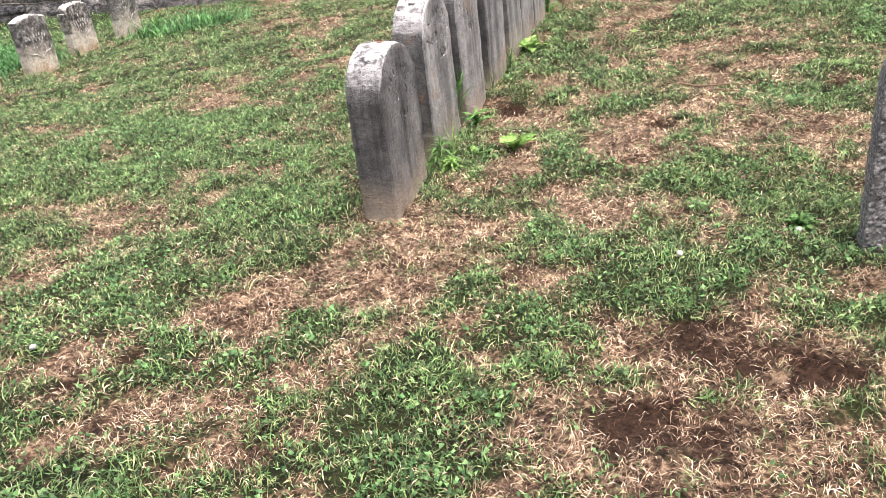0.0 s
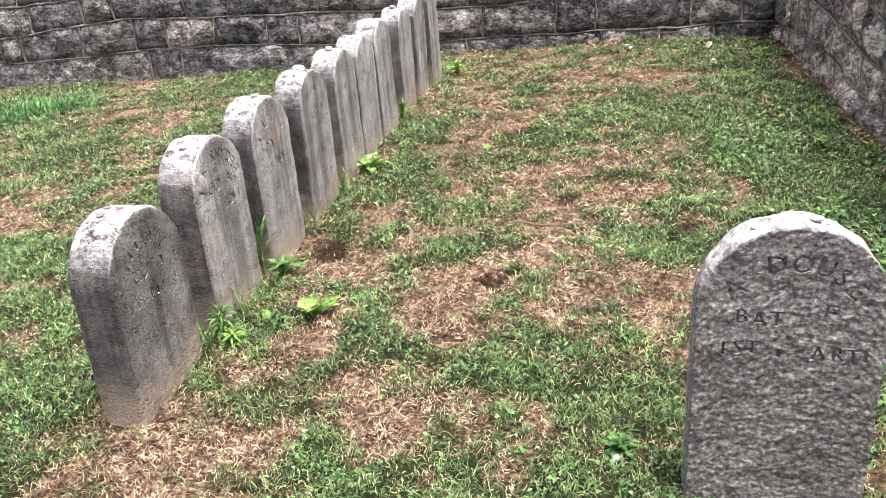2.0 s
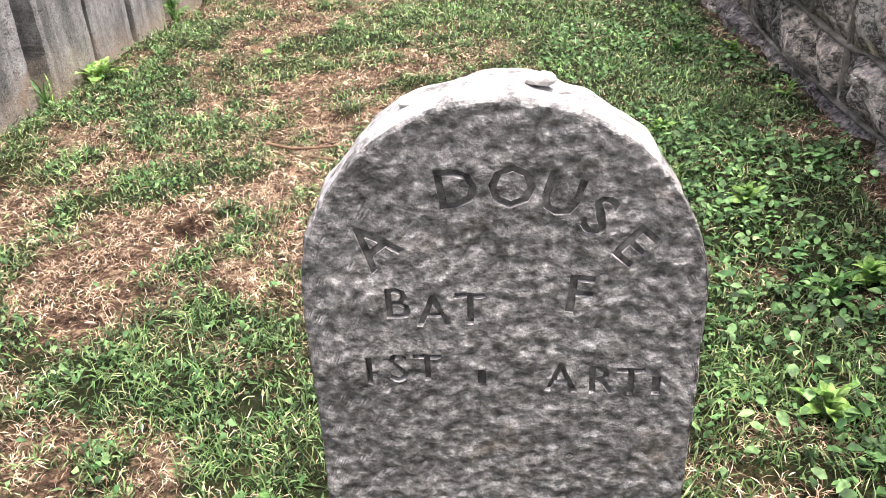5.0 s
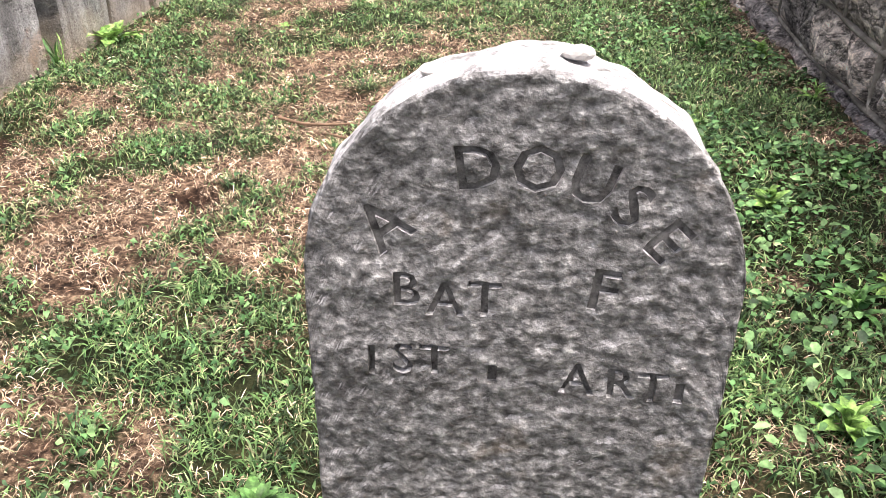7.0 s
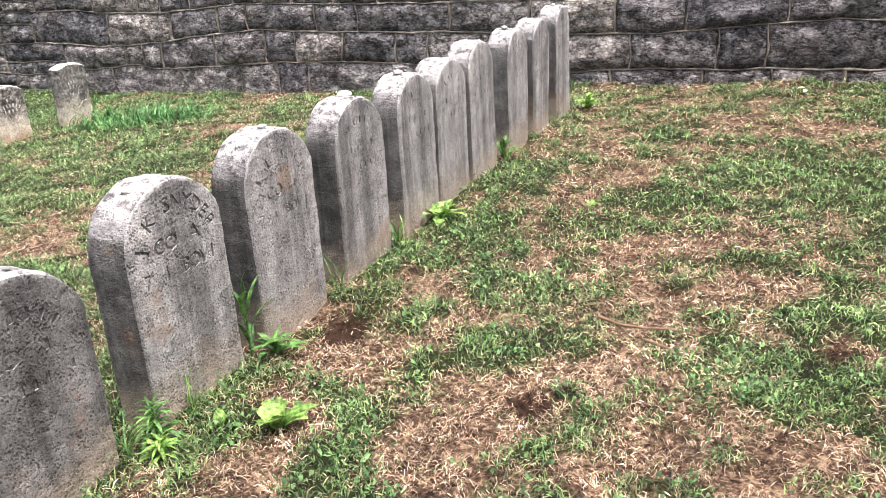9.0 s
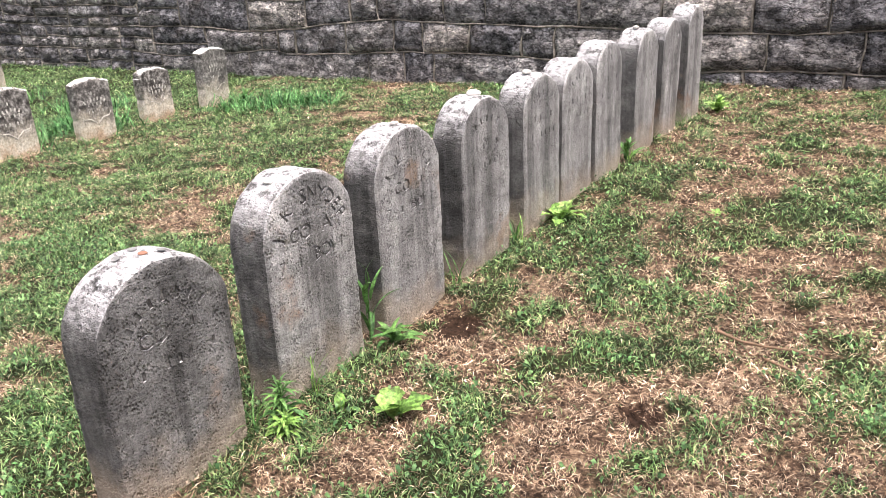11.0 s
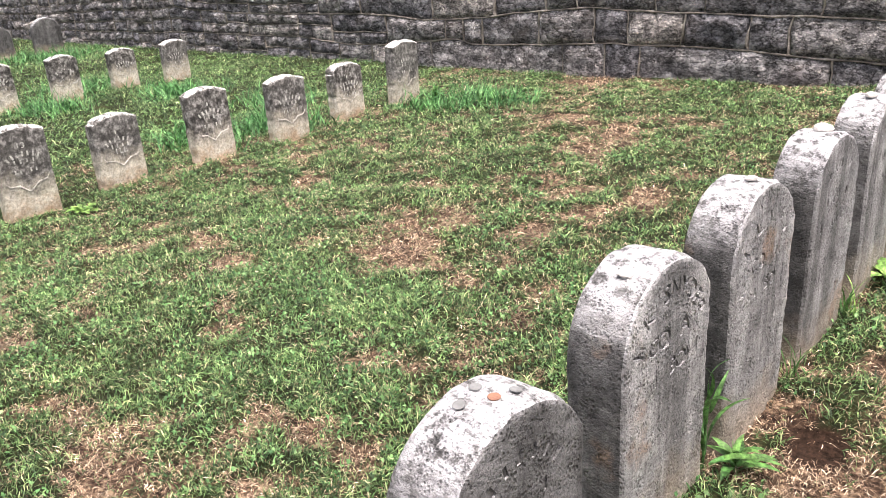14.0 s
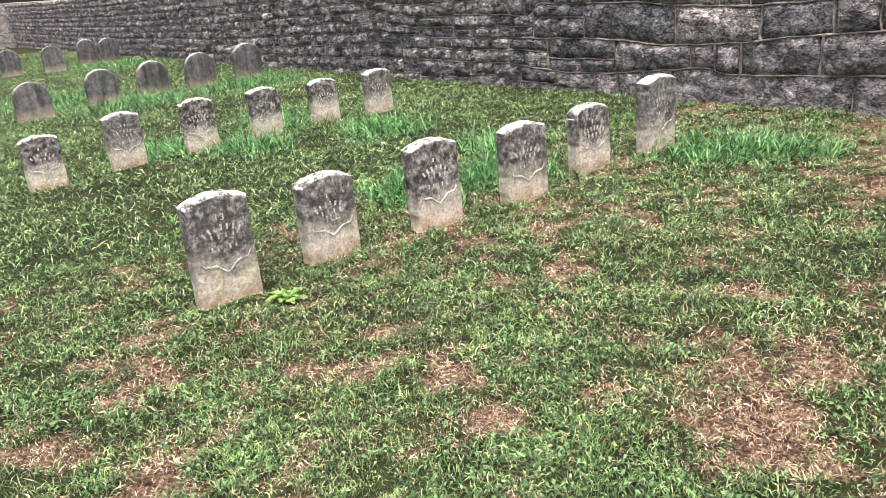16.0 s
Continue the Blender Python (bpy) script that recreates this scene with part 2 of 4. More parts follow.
def ground_z(x, y):
    i = max(k for k in range(len(GX) - 1) if GX[k] <= x or k == 0)
    j = max(k for k in range(len(GY) - 1) if GY[k] <= y or k == 0)
    u, v = smoothstep(GX[i], GX[i + 1], x) * 0.4 + 0.6 * min(max((x - GX[i]) / (GX[i + 1] - GX[i]), 0), 1), smoothstep(GY[j], GY[j + 1], y)
    return (GZ[i][j] * (1 - u) + GZ[i + 1][j] * u) * (1 - v) + (GZ[i][j + 1] * (1 - u) + GZ[i + 1][j + 1] * u) * v


def lattice(x, y, size, seed):
    """Smooth value noise in 0..1 for whole arrays of places."""
    table = np.random.RandomState(seed).rand(64, 64)
    u, v = np.asarray(x) / size + 1000.3, np.asarray(y) / size + 1000.7
    i, j = np.floor(u).astype(int), np.floor(v).astype(int)
    a, b = u - i, v - j
    a, b = a * a * (3 - 2 * a), b * b * (3 - 2 * b)
    at = lambda p, q: table[p % 64, q % 64]
    return (at(i, j) * (1 - a) + at(i + 1, j) * a) * (1 - b) + (at(i, j + 1) * (1 - a) + at(i + 1, j + 1) * a) * b


# dry and green patches of the lawn: x, y, radius
DRY_SOUTH = ((0.68, -1.32, 0.08), (0.84, -1.17, 0.21), (1.19, -1.09, 0.27), (0.94, -0.8, 0.12), (1.34, -0.7, 0.19), (1.08, -0.65, 0.23), (-0.09, -0.46, 0.12), (0.08, -0.34, 0.27), (0.32, -0.11, 0.16), (0.57, 0.2, 0.17),
             (0.64, 0.35, 0.13), (0.29, 0.39, 0.19), (0.81, 0.55, 0.16), (1.18, 0.73, 0.39), (1.44, 0.75, 0.07), (0.75, 0.77, 0.18), (1.28, 0.79, 0.14), (0.84, 0.94, 0.15))
DRY_ROW = ((1.21, 0.97, 0.25), (0.63, 0.99, 0.12), (0.91, 1.01, 0.13), (1.48, 1.02, 0.19), (1.17, 1.13, 0.22), (0.2, 1.16, 0.11), (1.01, 1.2, 0.21), (1.39, 1.28, 0.17), (0.53, 1.43, 0.11), (1.24, 1.47, 0.12),
           (1.15, 1.6, 0.2), (2.74, 1.6, 0.13), (1.13, 1.92, 0.26), (0.61, 1.96, 0.15), (1.43, 2.04, 0.12), (0.58, 2.09, 0.17), (0.89, 2.13, 0.22), (1.15, 2.28, 0.13), (1.8, 2.39, 0.09), (0.56, 2.7, 0.15),
           (0.51, 2.77, 0.13), (2.72, 3, 0.12), (0.61, 3.11, 0.21), (1.79, 4.43, 0.2), (2.7, 4.6, 0.2), (0.62, 5.08, 0.26), (1.08, 5.08, 0.11), (1.14, 5.14, 0.21))
DRY_WEST = ((-0.47, -1.35, 0.13), (-0.32, -1.2, 0.23), (-0.7, -0.96, 0.19), (-0.33, -0.69, 0.22), (-1.29, -0.52, 0.11), (-1.07, -0.11, 0.13), (-0.28, -0.09, 0.1), (-1.2, 0.02, 0.31), (-2.96, 0.05, 0.17), (-2.43, 0.16, 0.15),
            (-2.96, 0.22, 0.22), (-1.9, 0.24, 0.1), (-1.16, 0.32, 0.12), (-3.9, 0.33, 0.16), (-3.64, 0.38, 0.21), (-1.04, 0.46, 0.09), (-4.13, 0.6, 0.14), (-1.93, 0.8, 0.18), (-2.41, 1.13, 0.08), (-2.77, 1.16, 0.11),
            (-4.9, 1.2, 0.2), (-1.01, 1.43, 0.17), (-1.85, 1.44, 0.14), (-1.94, 1.46, 0.14))
DRY_LOW = ((-1.4, 1.55, 0.09), (-1.84, 1.61, 0.26), (-1.97, 1.67, 0.15), (-4.02, 1.71, 0.1), (-1.92, 1.81, 0.2), (-2.02, 1.93, 0.18), (-3.34, 1.99, 0.14), (-1.89, 2.03, 0.22), (-1.48, 2.18, 0.11), (-3.25, 2.23, 0.14),
           (-2.42, 2.5, 0.09), (-1.32, 2.56, 0.11), (-1.2, 2.8, 0.18), (-2.15, 2.83, 0.09), (-1.6, 2.88, 0.08), (-2.04, 3.56, 0.18), (-2.14, 3.86, 0.25), (-2.18, 4.08, 0.28), (-2.66, 4.19, 0.19), (-2.75, 4.23, 0.11),
           (-6.2, 4.9, 0.5), (-3.4, 5.75, 0.4))
GREEN_SOUTH = ((0.52, -1.29, 0.13), (0.33, -1.24, 0.27), (0.05, -1.11, 0.1), (0.49, -1.08, 0.13), (0.01, -0.78, 0.15), (0.66, -0.67, 0.11), (0.96, -0.42, 0.17), (0.6, -0.22, 0.15), (1.34, 0.07, 0.21), (1.2, 0.35, 0.31),
               (0.5, 0.37, 0.08), (0.45, 0.59, 0.07), (1.38, 0.6, 0.08), (0.97, 0.76, 0.06), (0.42, 0.84, 0.09), (-0.54, -0.06, 0.2), (-1.71, 0.99, 0.52), (-0.71, -0.8, 0.09), (-0.67, 0.09, 0.18), (-1.95, 0.62, 0.45),
               (-1.36, 0.69, 0.24))
GREEN_ROW = ((2.41, 1.05, 0.24), (0.51, 1.15, 0.1), (1.64, 1.25, 0.08), (0.71, 1.31, 0.18), (0.36, 1.4, 0.1), (0.87, 1.42, 0.12), (1.45, 1.5, 0.24), (1.62, 1.76, 0.17), (0, 1.83, 0.19), (1.14, 1.93, 0.09),
             (2.33, 1.96, 0.31), (0.21, 2.29, 0.14), (0.11, 2.3, 0.25), (2.17, 2.52, 0.35), (1.04, 2.84, 0.29), (1.47, 2.89, 0.25), (0.12, 3.05, 0.24), (0.22, 3.27, 0.11), (1.8, 3.3, 0.55), (1.44, 3.65, 0.32))
BARE = ((1.12, -0.75, 0.25), (1.34, -0.8, 0.16), (0.95, -1.06, 0.18), (0.3, -0.42, 0.06), (0.8, -0.63, 0.05), (0.15, 1.25, 0.14), (0.89, 1.02, 0.13),
        (0.89, 2.06, 0.04), (1.13, 1.89, 0.05), (-0.1, 0.02, 0.09), (-0.48, -1.0, 0.08), (-0.63, -1.16, 0.07), (1.67, 1.54, 0.08))


def blot(x, y, spots, edge):
    """How deep a place lies in any of the spots, 0..1, with a ragged edge."""
    best = np.zeros_like(x)
    for cx, cy, r in spots:
        d = np.hypot((x - cx) * 0.85, y - cy) / r
        best = np.maximum(best, np.clip((1.25 - d) / edge, 0, 1))
    return best


def dryness(x, y):
    x, y = np.asarray(x, float), np.asarray(y, float)
    rag = 0.75 * (lattice(x, y, 0.2, 5) - 0.5) + 0.95 * (lattice(x, y, 0.09, 6) - 0.5) + 0.65 * (lattice(x, y, 0.045, 8) - 0.5)
    east = np.clip((x + 0.35) / 0.3, 0, 1)
    d = 0.17 + 0.25 * east + (0.55 - 0.07 * east) * blot(x, y, DRY_SOUTH + DRY_ROW + DRY_WEST + DRY_LOW, 0.9) - 0.5 * blot(x, y, GREEN_SOUTH + GREEN_ROW, 0.9) + rag + 0.3 * (lattice(x, y, 0.6, 7) - 0.5)
    d -= 0.3 * np.clip((x - 1.6) / 0.5, 0, 1) * (y > 0.0)
    d += 0.7 * np.clip((x - 2.62) / 0.12, 0, 1) + 0.5 * np.clip((y - 5.9) / 0.12, 0, 1)
    return np.clip(d, 0, 1)


def pockets(x, y):
    """Small dark hollows between the tufts, 0..1."""
    return np.clip(3.8 * (lattice(x, y, 0.05, 61) * 0.6 + lattice(x, y, 0.022, 62) * 0.4 - 0.47), 0, 1)


def bareness(x, y):
    return np.clip(1.5 * blot(x, y, BARE, 1.0) - 1.1 * lattice(x, y, 0.07, 9) - 0.5 * lattice(x, y, 0.03, 10), 0, 1)


xs = np.array(sorted({-300.0, -120.0, *np.arange(-60, -12, 1.5).round(3), *np.arange(-12, -4.5, 0.12).round(3), *np.arange(-4.5, 3.3, 0.045).round(3), 6.0, 20.0, 120.0, 300.0}))
ys = np.array(sorted({-300.0, -100.0, -40.0, -15.0, -8.0, *np.arange(-3.6, 6.6, 0.045).round(3), 15.0, 60.0, 300.0}))
HX, HY = np.meshgrid(xs, ys, indexing="ij")
HZ = np.array([[ground_z(x, y) for y in ys] for x in xs])
near = (HX > -12) & (HX < 3.2) & (HY > -3.5) & (HY < 6.4)
BAREST = bareness(HX, HY)
HZ += near * (0.03 * (lattice(HX, HY, 0.5, 1) - 0.5) + 0.022 * (lattice(HX, HY, 0.16, 2) - 0.5) - 0.035 * BAREST - 0.015 * (dryness(HX, HY) - 0.5))


def gz(x, y):
    """The ground's height for arrays of places."""
    i = np.clip(np.searchsorted(xs, x) - 1, 0, len(xs) - 2)
    j = np.clip(np.searchsorted(ys, y) - 1, 0, len(ys) - 2)
    u, v = (x - xs[i]) / (xs[i + 1] - xs[i]), (y - ys[j]) / (ys[j + 1] - ys[j])
    return (HZ[i, j] * (1 - u) + HZ[i + 1, j] * u) * (1 - v) + (HZ[i, j + 1] * (1 - u) + HZ[i + 1, j + 1] * u) * v


def gz1(x, y):
    return float(gz(np.array([x]), np.array([y]))[0])


def soil():
    m = Nodes("soil_and_thatch")
    dry = m.add("ShaderNodeAttribute")
    dry.attribute_name = "dry"
    bare = m.add("ShaderNodeAttribute")
    bare.attribute_name = "bare"
    fine = m.noise(55, 6, 0.75)
    straw = m.ramp(m.math("ADD", m.math("MULTIPLY", fine, 0.7), m.math("MULTIPLY", m.noise(9, 3), 0.3)),
                   (0.42, (0.018, 0.011, 0.008)), (0.52, (0.09, 0.056, 0.038)), (0.62, (0.33, 0.235, 0.16)))
    turf = m.ramp(m.math("ADD", m.math("MULTIPLY", fine, 0.6), m.math("MULTIPLY", m.noise(4, 5, 0.7), 0.4)),
                  (0.38, (0.007, 0.009, 0.005)), (0.5, (0.02, 0.024, 0.01)), (0.6, (0.045, 0.044, 0.019)), (0.72, (0.14, 0.105, 0.055)))
    earth = m.ramp(fine, (0.38, (0.01, 0.0055, 0.004)), (0.66, (0.06, 0.034, 0.023)))
    c = m.mix(m.ramp(m.math("ADD", dry.outputs["Fac"], m.math("MULTIPLY", m.math("SUBTRACT", fine, 0.5), 0.5)), (0.3, 0.0), (0.62, 1.0)), turf, straw)
    c = m.mix(m.ramp(bare.outputs["Fac"], (0.05, 0.0), (0.4, 1.0)), c, earth)
    return m.done(c, 0.95, fine, 0.9, 0.02, 0.1)


SOIL = soil()
n = len(ys)
a, b = np.meshgrid(np.arange(len(xs) - 1), np.arange(n - 1), indexing="ij")
quads = np.stack([a * n + b, (a + 1) * n + b, (a + 1) * n + b + 1, a * n + b + 1], -1).reshape(-1, 4)
ground = raw("ground", np.stack([HX, HY, HZ], -1).reshape(-1, 3).tolist(), quads.tolist(), SOIL, None, True)
for key, values in (("dry", np.where(near & (HX > -5.5), dryness(HX, HY), 0.2)), ("bare", BAREST * near)):
    ground.data.attributes.new(key, "FLOAT", "POINT").data.foreach_set("value", values.ravel().astype(np.float32))
tagged(ground, "patchy lawn ground with dry straw thatch and bare soil", "ground", kind="structure")


# ---- gravestones ----
def half_round(w, h, spring):
    """Height of a round-topped slab over its width."""
    return lambda u: spring + math.sqrt(max(0.0, 1 - (2 * u / w) ** 2)) * (h - spring)


def segment_top(w, h, spring):
    """Height of a slab with a low curved top and square shoulders."""
    return lambda u: spring + max(0.0, math.cos(math.pi * u / w)) ** 0.8 * (h - spring)


def slab(name, top, w, t, material, rough, seed, chip=0.0, fine=0.0, step=0.02, side=None, pit=0.0, flute=0.0):
    """A slab that faces +x with its foot below the ground, a relief on its face and worn, uneven edges; top gives its height over its width."""
    bm = bmesh.new()
    h = top(0.0)
    nu, nv = max(10, round(w / step)), max(12, round((h + 0.14) / step))
    foot = -0.14
    grid = []
    for i in range(nu + 1):
        s = math.sin(math.pi * (i / nu - 0.5)) * 0.6 + (2 * i / nu - 1) * 0.4
        u = s * w / 2
        column = []
        for k in range(nv + 1):
            v = foot + (top(u) - foot) * k / nv
            d = rough * (bumpy(u + seed * 3.7, v + seed, 0.3, 0.05) + 1.5 * bumpy(u + seed, v, 0.7, 0.2))
            if fine:
                d += fine * (bumpy(u * 0.8 + seed, v * 1.5, 4.4, 0.022, 4) + 0.5 * bumpy(u + seed, v * 1.3, 8.4, 0.008, 2))
            if pit:
                d -= pit * max(0.0, 0.5 - noise.voronoi(Vector((u / 0.016 + seed, v / 0.012, 1.5)))[0][0]) + 0.6 * pit * max(0.0, 0.5 - noise.voronoi(Vector((u / 0.034 + seed, v / 0.026, 7.5)))[0][0])
            if flute:
                d += flute * bumpy(u + seed * 2.3, v * 0.07, 5.1, 0.032, 2)
            rim = min(i, nu - i, nv - k)
            e = chip * max(0.0, bumpy(u + seed * 5, v, 0.2, 0.07) - 0.1)
            x = t / 2 + d - (0.009 + e * 0.6 if rim == 0 else 0.0025 + e * 0.3 if rim == 1 else 0)
            q = 1 - (0.003 + e) / (w / 2) if rim == 0 else 1
            column.append(bm.verts.new((x, u * q, h * 0.4 + (v - h * 0.4) * q)))
        grid.append(column)
    for i in range(nu):
        for k in range(nv):
            bm.faces.new((grid[i][k], grid[i + 1][k], grid[i + 1][k + 1], grid[i][k + 1]))
    loop = grid[0][:] + [grid[i][nv] for i in range(1, nu + 1)] + [grid[nu][k] for k in range(nv - 1, -1, -1)] + [grid[i][0] for i in range(nu - 1, 0, -1)]
    edge = [p.co.copy() for p in loop]
    before = loop
    for depth, grow in ((t / 2 - 0.02, 0.004), (t / 6, 0.004), (-t / 6, 0.004), (-t / 2 + 0.014, 0.003), (-t / 2 + 0.003, 0.0), (-t / 2, -0.008)):
        ring = []
        for co in edge:
            f = 1 + (grow + rough * 1.4 * bumpy(co.y + seed, co.z, depth + seed, 0.05)) / (w / 2)
            ring.append(bm.verts.new((depth, co.y * f, h * 0.4 + (co.z - h * 0.4) * (1 + (f - 1) * 0.6))))
        for k in range(len(ring)):
            q = (k + 1) % len(ring)
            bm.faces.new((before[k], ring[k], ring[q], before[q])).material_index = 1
        before = ring
    bm.faces.new(before)
    bmesh.ops.recalc_face_normals(bm, faces=bm.faces)
    ob = part(name, bm, material, smooth=True)
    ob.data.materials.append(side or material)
    return ob


def taken(ob):
    """The mesh that an object shows with its modifiers."""
    bpy.context.view_layer.update()
    return bpy.data.meshes.new_from_object(ob.evaluated_get(bpy.context.evaluated_depsgraph_get()))


def creased(me):
    me.polygons.foreach_set("use_smooth", [True] * len(me.polygons))
    me.set_sharp_from_angle(angle=radians(62))


def lettering(text, size, places, deep):
    """Blocks in the shape of letters, in the (y, z) plane, one pair of corners and faces each; places gives u, v and turn. A dash stands for a mark too worn to read."""
    out = []
    for ch, (u, v, turn) in zip(text, places):
        if ch == " ":
            continue
        if ch == "-":
            bm = bmesh.new()
            bmesh.ops.create_cube(bm, size=1, matrix=Matrix.Diagonal((size * 0.26, size * 0.66, deep * 2, 1)))
            me = bpy.data.meshes.new("mark")
            bm.to_mesh(me)
            bm.free()
        else:
            cu = bpy.data.curves.new("letter", "FONT")
            cu.body, cu.size, cu.extrude, cu.offset, cu.resolution_u = ch, size * 1.38, deep, size * 0.024, 2
            cu.align_x, cu.align_y = "CENTER", "CENTER"
            ob = new("letter", cu)
            me = taken(ob)
            bpy.data.objects.remove(ob)
        m = Matrix(((0, 0, 1, 0), (1, 0, 0, 0), (0, 1, 0, 0), (0, 0, 0, 1)))
        m = Matrix.Translation((0, u, v)) @ m @ pose(0, 0, 0, 0, 0, turn)
        out.append(([m @ p.co for p in me.vertices], [list(p.vertices) for p in me.polygons]))
        bpy.data.meshes.remove(me)
    return out


def on_line(text, v, step, u0=0.0):
    return [(u0 + (k - (len(text) - 1) / 2) * step, v, 0) for k in range(len(text))]


def on_arc(text, cv, radius, step, turn0=0.0):
    """Places along an arc round (0, cv); step and turn0 in degrees."""
    out = []
    for k in range(len(text)):
        a = turn0 + ((len(text) - 1) / 2 - k) * step
        out.append((-math.sin(radians(a)) * radius, cv + math.cos(radians(a)) * radius, a))
    return out


def carve(stone, lines, x, deep, lining, fill=None):
    """Cut the lines of letters into the face of the stone and fill the grooves with a tone for their shade."""
    cut_v, cut_f = [], []
    for verts, faces in lines:
        base = len(cut_v)
        cut_v += verts
        cut_f += [[base + k for k in f] for f in faces]
    tool = raw("cutter", [(v[0] + x, v[1], v[2]) for v in cut_v], cut_f, lining)
    bm = bmesh.new()
    bm.from_mesh(tool.data)
    bmesh.ops.remove_doubles(bm, verts=bm.verts, dist=1e-5)
    bmesh.ops.recalc_face_normals(bm, faces=bm.faces)
    bm.to_mesh(tool.data)
    bm.free()
    mod = stone.modifiers.new("cut", "BOOLEAN")
    mod.operation, mod.object, mod.solver = "DIFFERENCE", tool, "EXACT"
    mod.use_self = True
    me = taken(stone)
    stone.modifiers.clear()
    if len(me.polygons) > len(stone.data.polygons):
        stone.data = me
        creased(me)
    bpy.data.objects.remove(tool)
    # the plate at the foot of each groove, its dark colour standing for shade
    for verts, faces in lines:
        raw("letter", [(v[0] * 0.25 + x - deep * 0.85, v[1], v[2]) for v in verts], faces, fill or lining, stone)


# dark stone tone that puts the letters' shade into the colour
def groove_shade():
    m = Nodes("dark_groove_shade")
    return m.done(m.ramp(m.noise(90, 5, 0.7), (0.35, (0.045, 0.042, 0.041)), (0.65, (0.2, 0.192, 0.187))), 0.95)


GROOVE_SHADE = groove_shade()


# marble mottled between a low and a high tone
def bleached(name, low, high):
    m = Nodes(name)
    return m.done(m.ramp(m.noise(30, 5, 0.7), (0.35, low), (0.6, high)), 0.9, m.noise(90, 3), 0.5, 0.004)


LIT_EDGE = bleached("lit_edge_marble", (0.2, 0.18, 0.16), (0.66, 0.62, 0.57))
RAISED = bleached("raised_marble", (0.12, 0.115, 0.11), (0.6, 0.58, 0.54))
FACE_X = -0.03
# y, width, top of each stone in the row, lean to the back
ROW = ((0.20, 0.395, 0.605, 0.0), (0.735, 0.385, 0.675, 0.5), (1.24, 0.375, 0.70, 0.5), (1.765, 0.37, 0.705, 0.0), (2.275, 0.365, 0.715, 0.4),
       (2.66, 0.365, 0.725, 0.0), (3.07, 0.35, 0.755, 0.6), (3.64, 0.35, 0.755, 0.0), (4.09, 0.34, 0.765, 0.0), (4.6, 0.33, 0.80, 0.4))
for k, (y, w, top, lean) in enumerate(ROW):
    z = gz1(-0.1, y)
    h = top - z
    ob = slab("gravestone", half_round(w, h, h - w * 0.46), w, 0.138, GREY_MARBLE if k else DARK_MARBLE, 0.002, k, 0.0035, 0.0014, 0.008 if k < 4 else 0.015, TOOLED_SHADE_EDGE, 0.002 if k < 2 else 0.0, 0.004)
    if k == 0:
        lines = [("-------", 0.042, on_arc("-------", h - 0.23, 0.135, 17)), ("CO -", 0.045, on_line("CO -", h - 0.19, 0.047)), ("-- --- -", 0.04, on_line("-- --- -", h - 0.27, 0.036))]
    elif k == 1:
        lines = [("J K SNYDER", 0.044, on_arc("J K SNYDER", h - 0.215, 0.145, 15.5)), ("CO A", 0.046, on_line("CO A", h - 0.175, 0.046)), ("7 I BOVI", 0.044, on_line("7 I BOVI", h - 0.255, 0.037))]
    elif k == 2:
        lines = [("- L - --", 0.042, on_arc("- L - --", h - 0.23, 0.14, 16)), ("CO -", 0.042, on_line("CO -", h - 0.2, 0.046)), ("7 - BOVI", 0.036, on_line("7 - BOVI", h - 0.275, 0.035))]
    else:
        lines = [("-----", 0.04, on_arc("-----", h - 0.23, 0.145, 17)), ("-- -", 0.04, on_line("-- -", h - 0.19, 0.05)), ("- ----", 0.036, on_line("- ----", h - 0.265, 0.042))]
    carve(ob, [one for line in lines for one in lettering(*line, 0.009)], 0.069, 0.009, GROOVE_SHADE)
    ob.matrix_world = pose(FACE_X - 0.069, y, z, 0, -lean, 0)
    words = "round-topped grey marble gravestone with worn inscription and streaked face"
    tagged(ob, words if k < 3 else "round-topped grey marble gravestone in a close row, streaked face", "gravestone", "gravestones in the row")

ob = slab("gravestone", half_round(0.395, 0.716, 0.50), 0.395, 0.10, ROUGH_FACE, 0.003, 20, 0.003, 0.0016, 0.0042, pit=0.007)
lines = [("A", 0.046, [(-0.12, 0.567, 40)]), ("DOUSE", 0.041, [(-0.04, 0.625, 8), (0.01, 0.626, -4), (0.055, 0.617, -18), (0.089, 0.597, -30), (0.122, 0.566, -42)]),
         ("BAT", 0.036, [(-0.102, 0.503, 0), (-0.066, 0.495, 0), (-0.03, 0.498, 0)]), ("F", 0.044, [(0.074, 0.513, -6)]),
         ("1ST- ART-", 0.034, [(-0.135, 0.424, 0), (-0.105, 0.428, 0), (-0.075, 0.428, 0), (-0.02, 0.418, 0), (0, 0, 0), (0.06, 0.417, 0), (0.1, 0.414, 0), (0.13, 0.412, 0), (0.155, 0.41, 0)])]
carve(ob, [one for line in lines for one in lettering(*line, 0.009)], 0.05, 0.009, ROUGH_FACE, GROOVE_SHADE)
ob.matrix_world = pose(1.712, -0.13, 0.0, 0, 0, -90)
tagged(ob, "round-topped gravestone with pitted dark face and curved lettering", "gravestone")


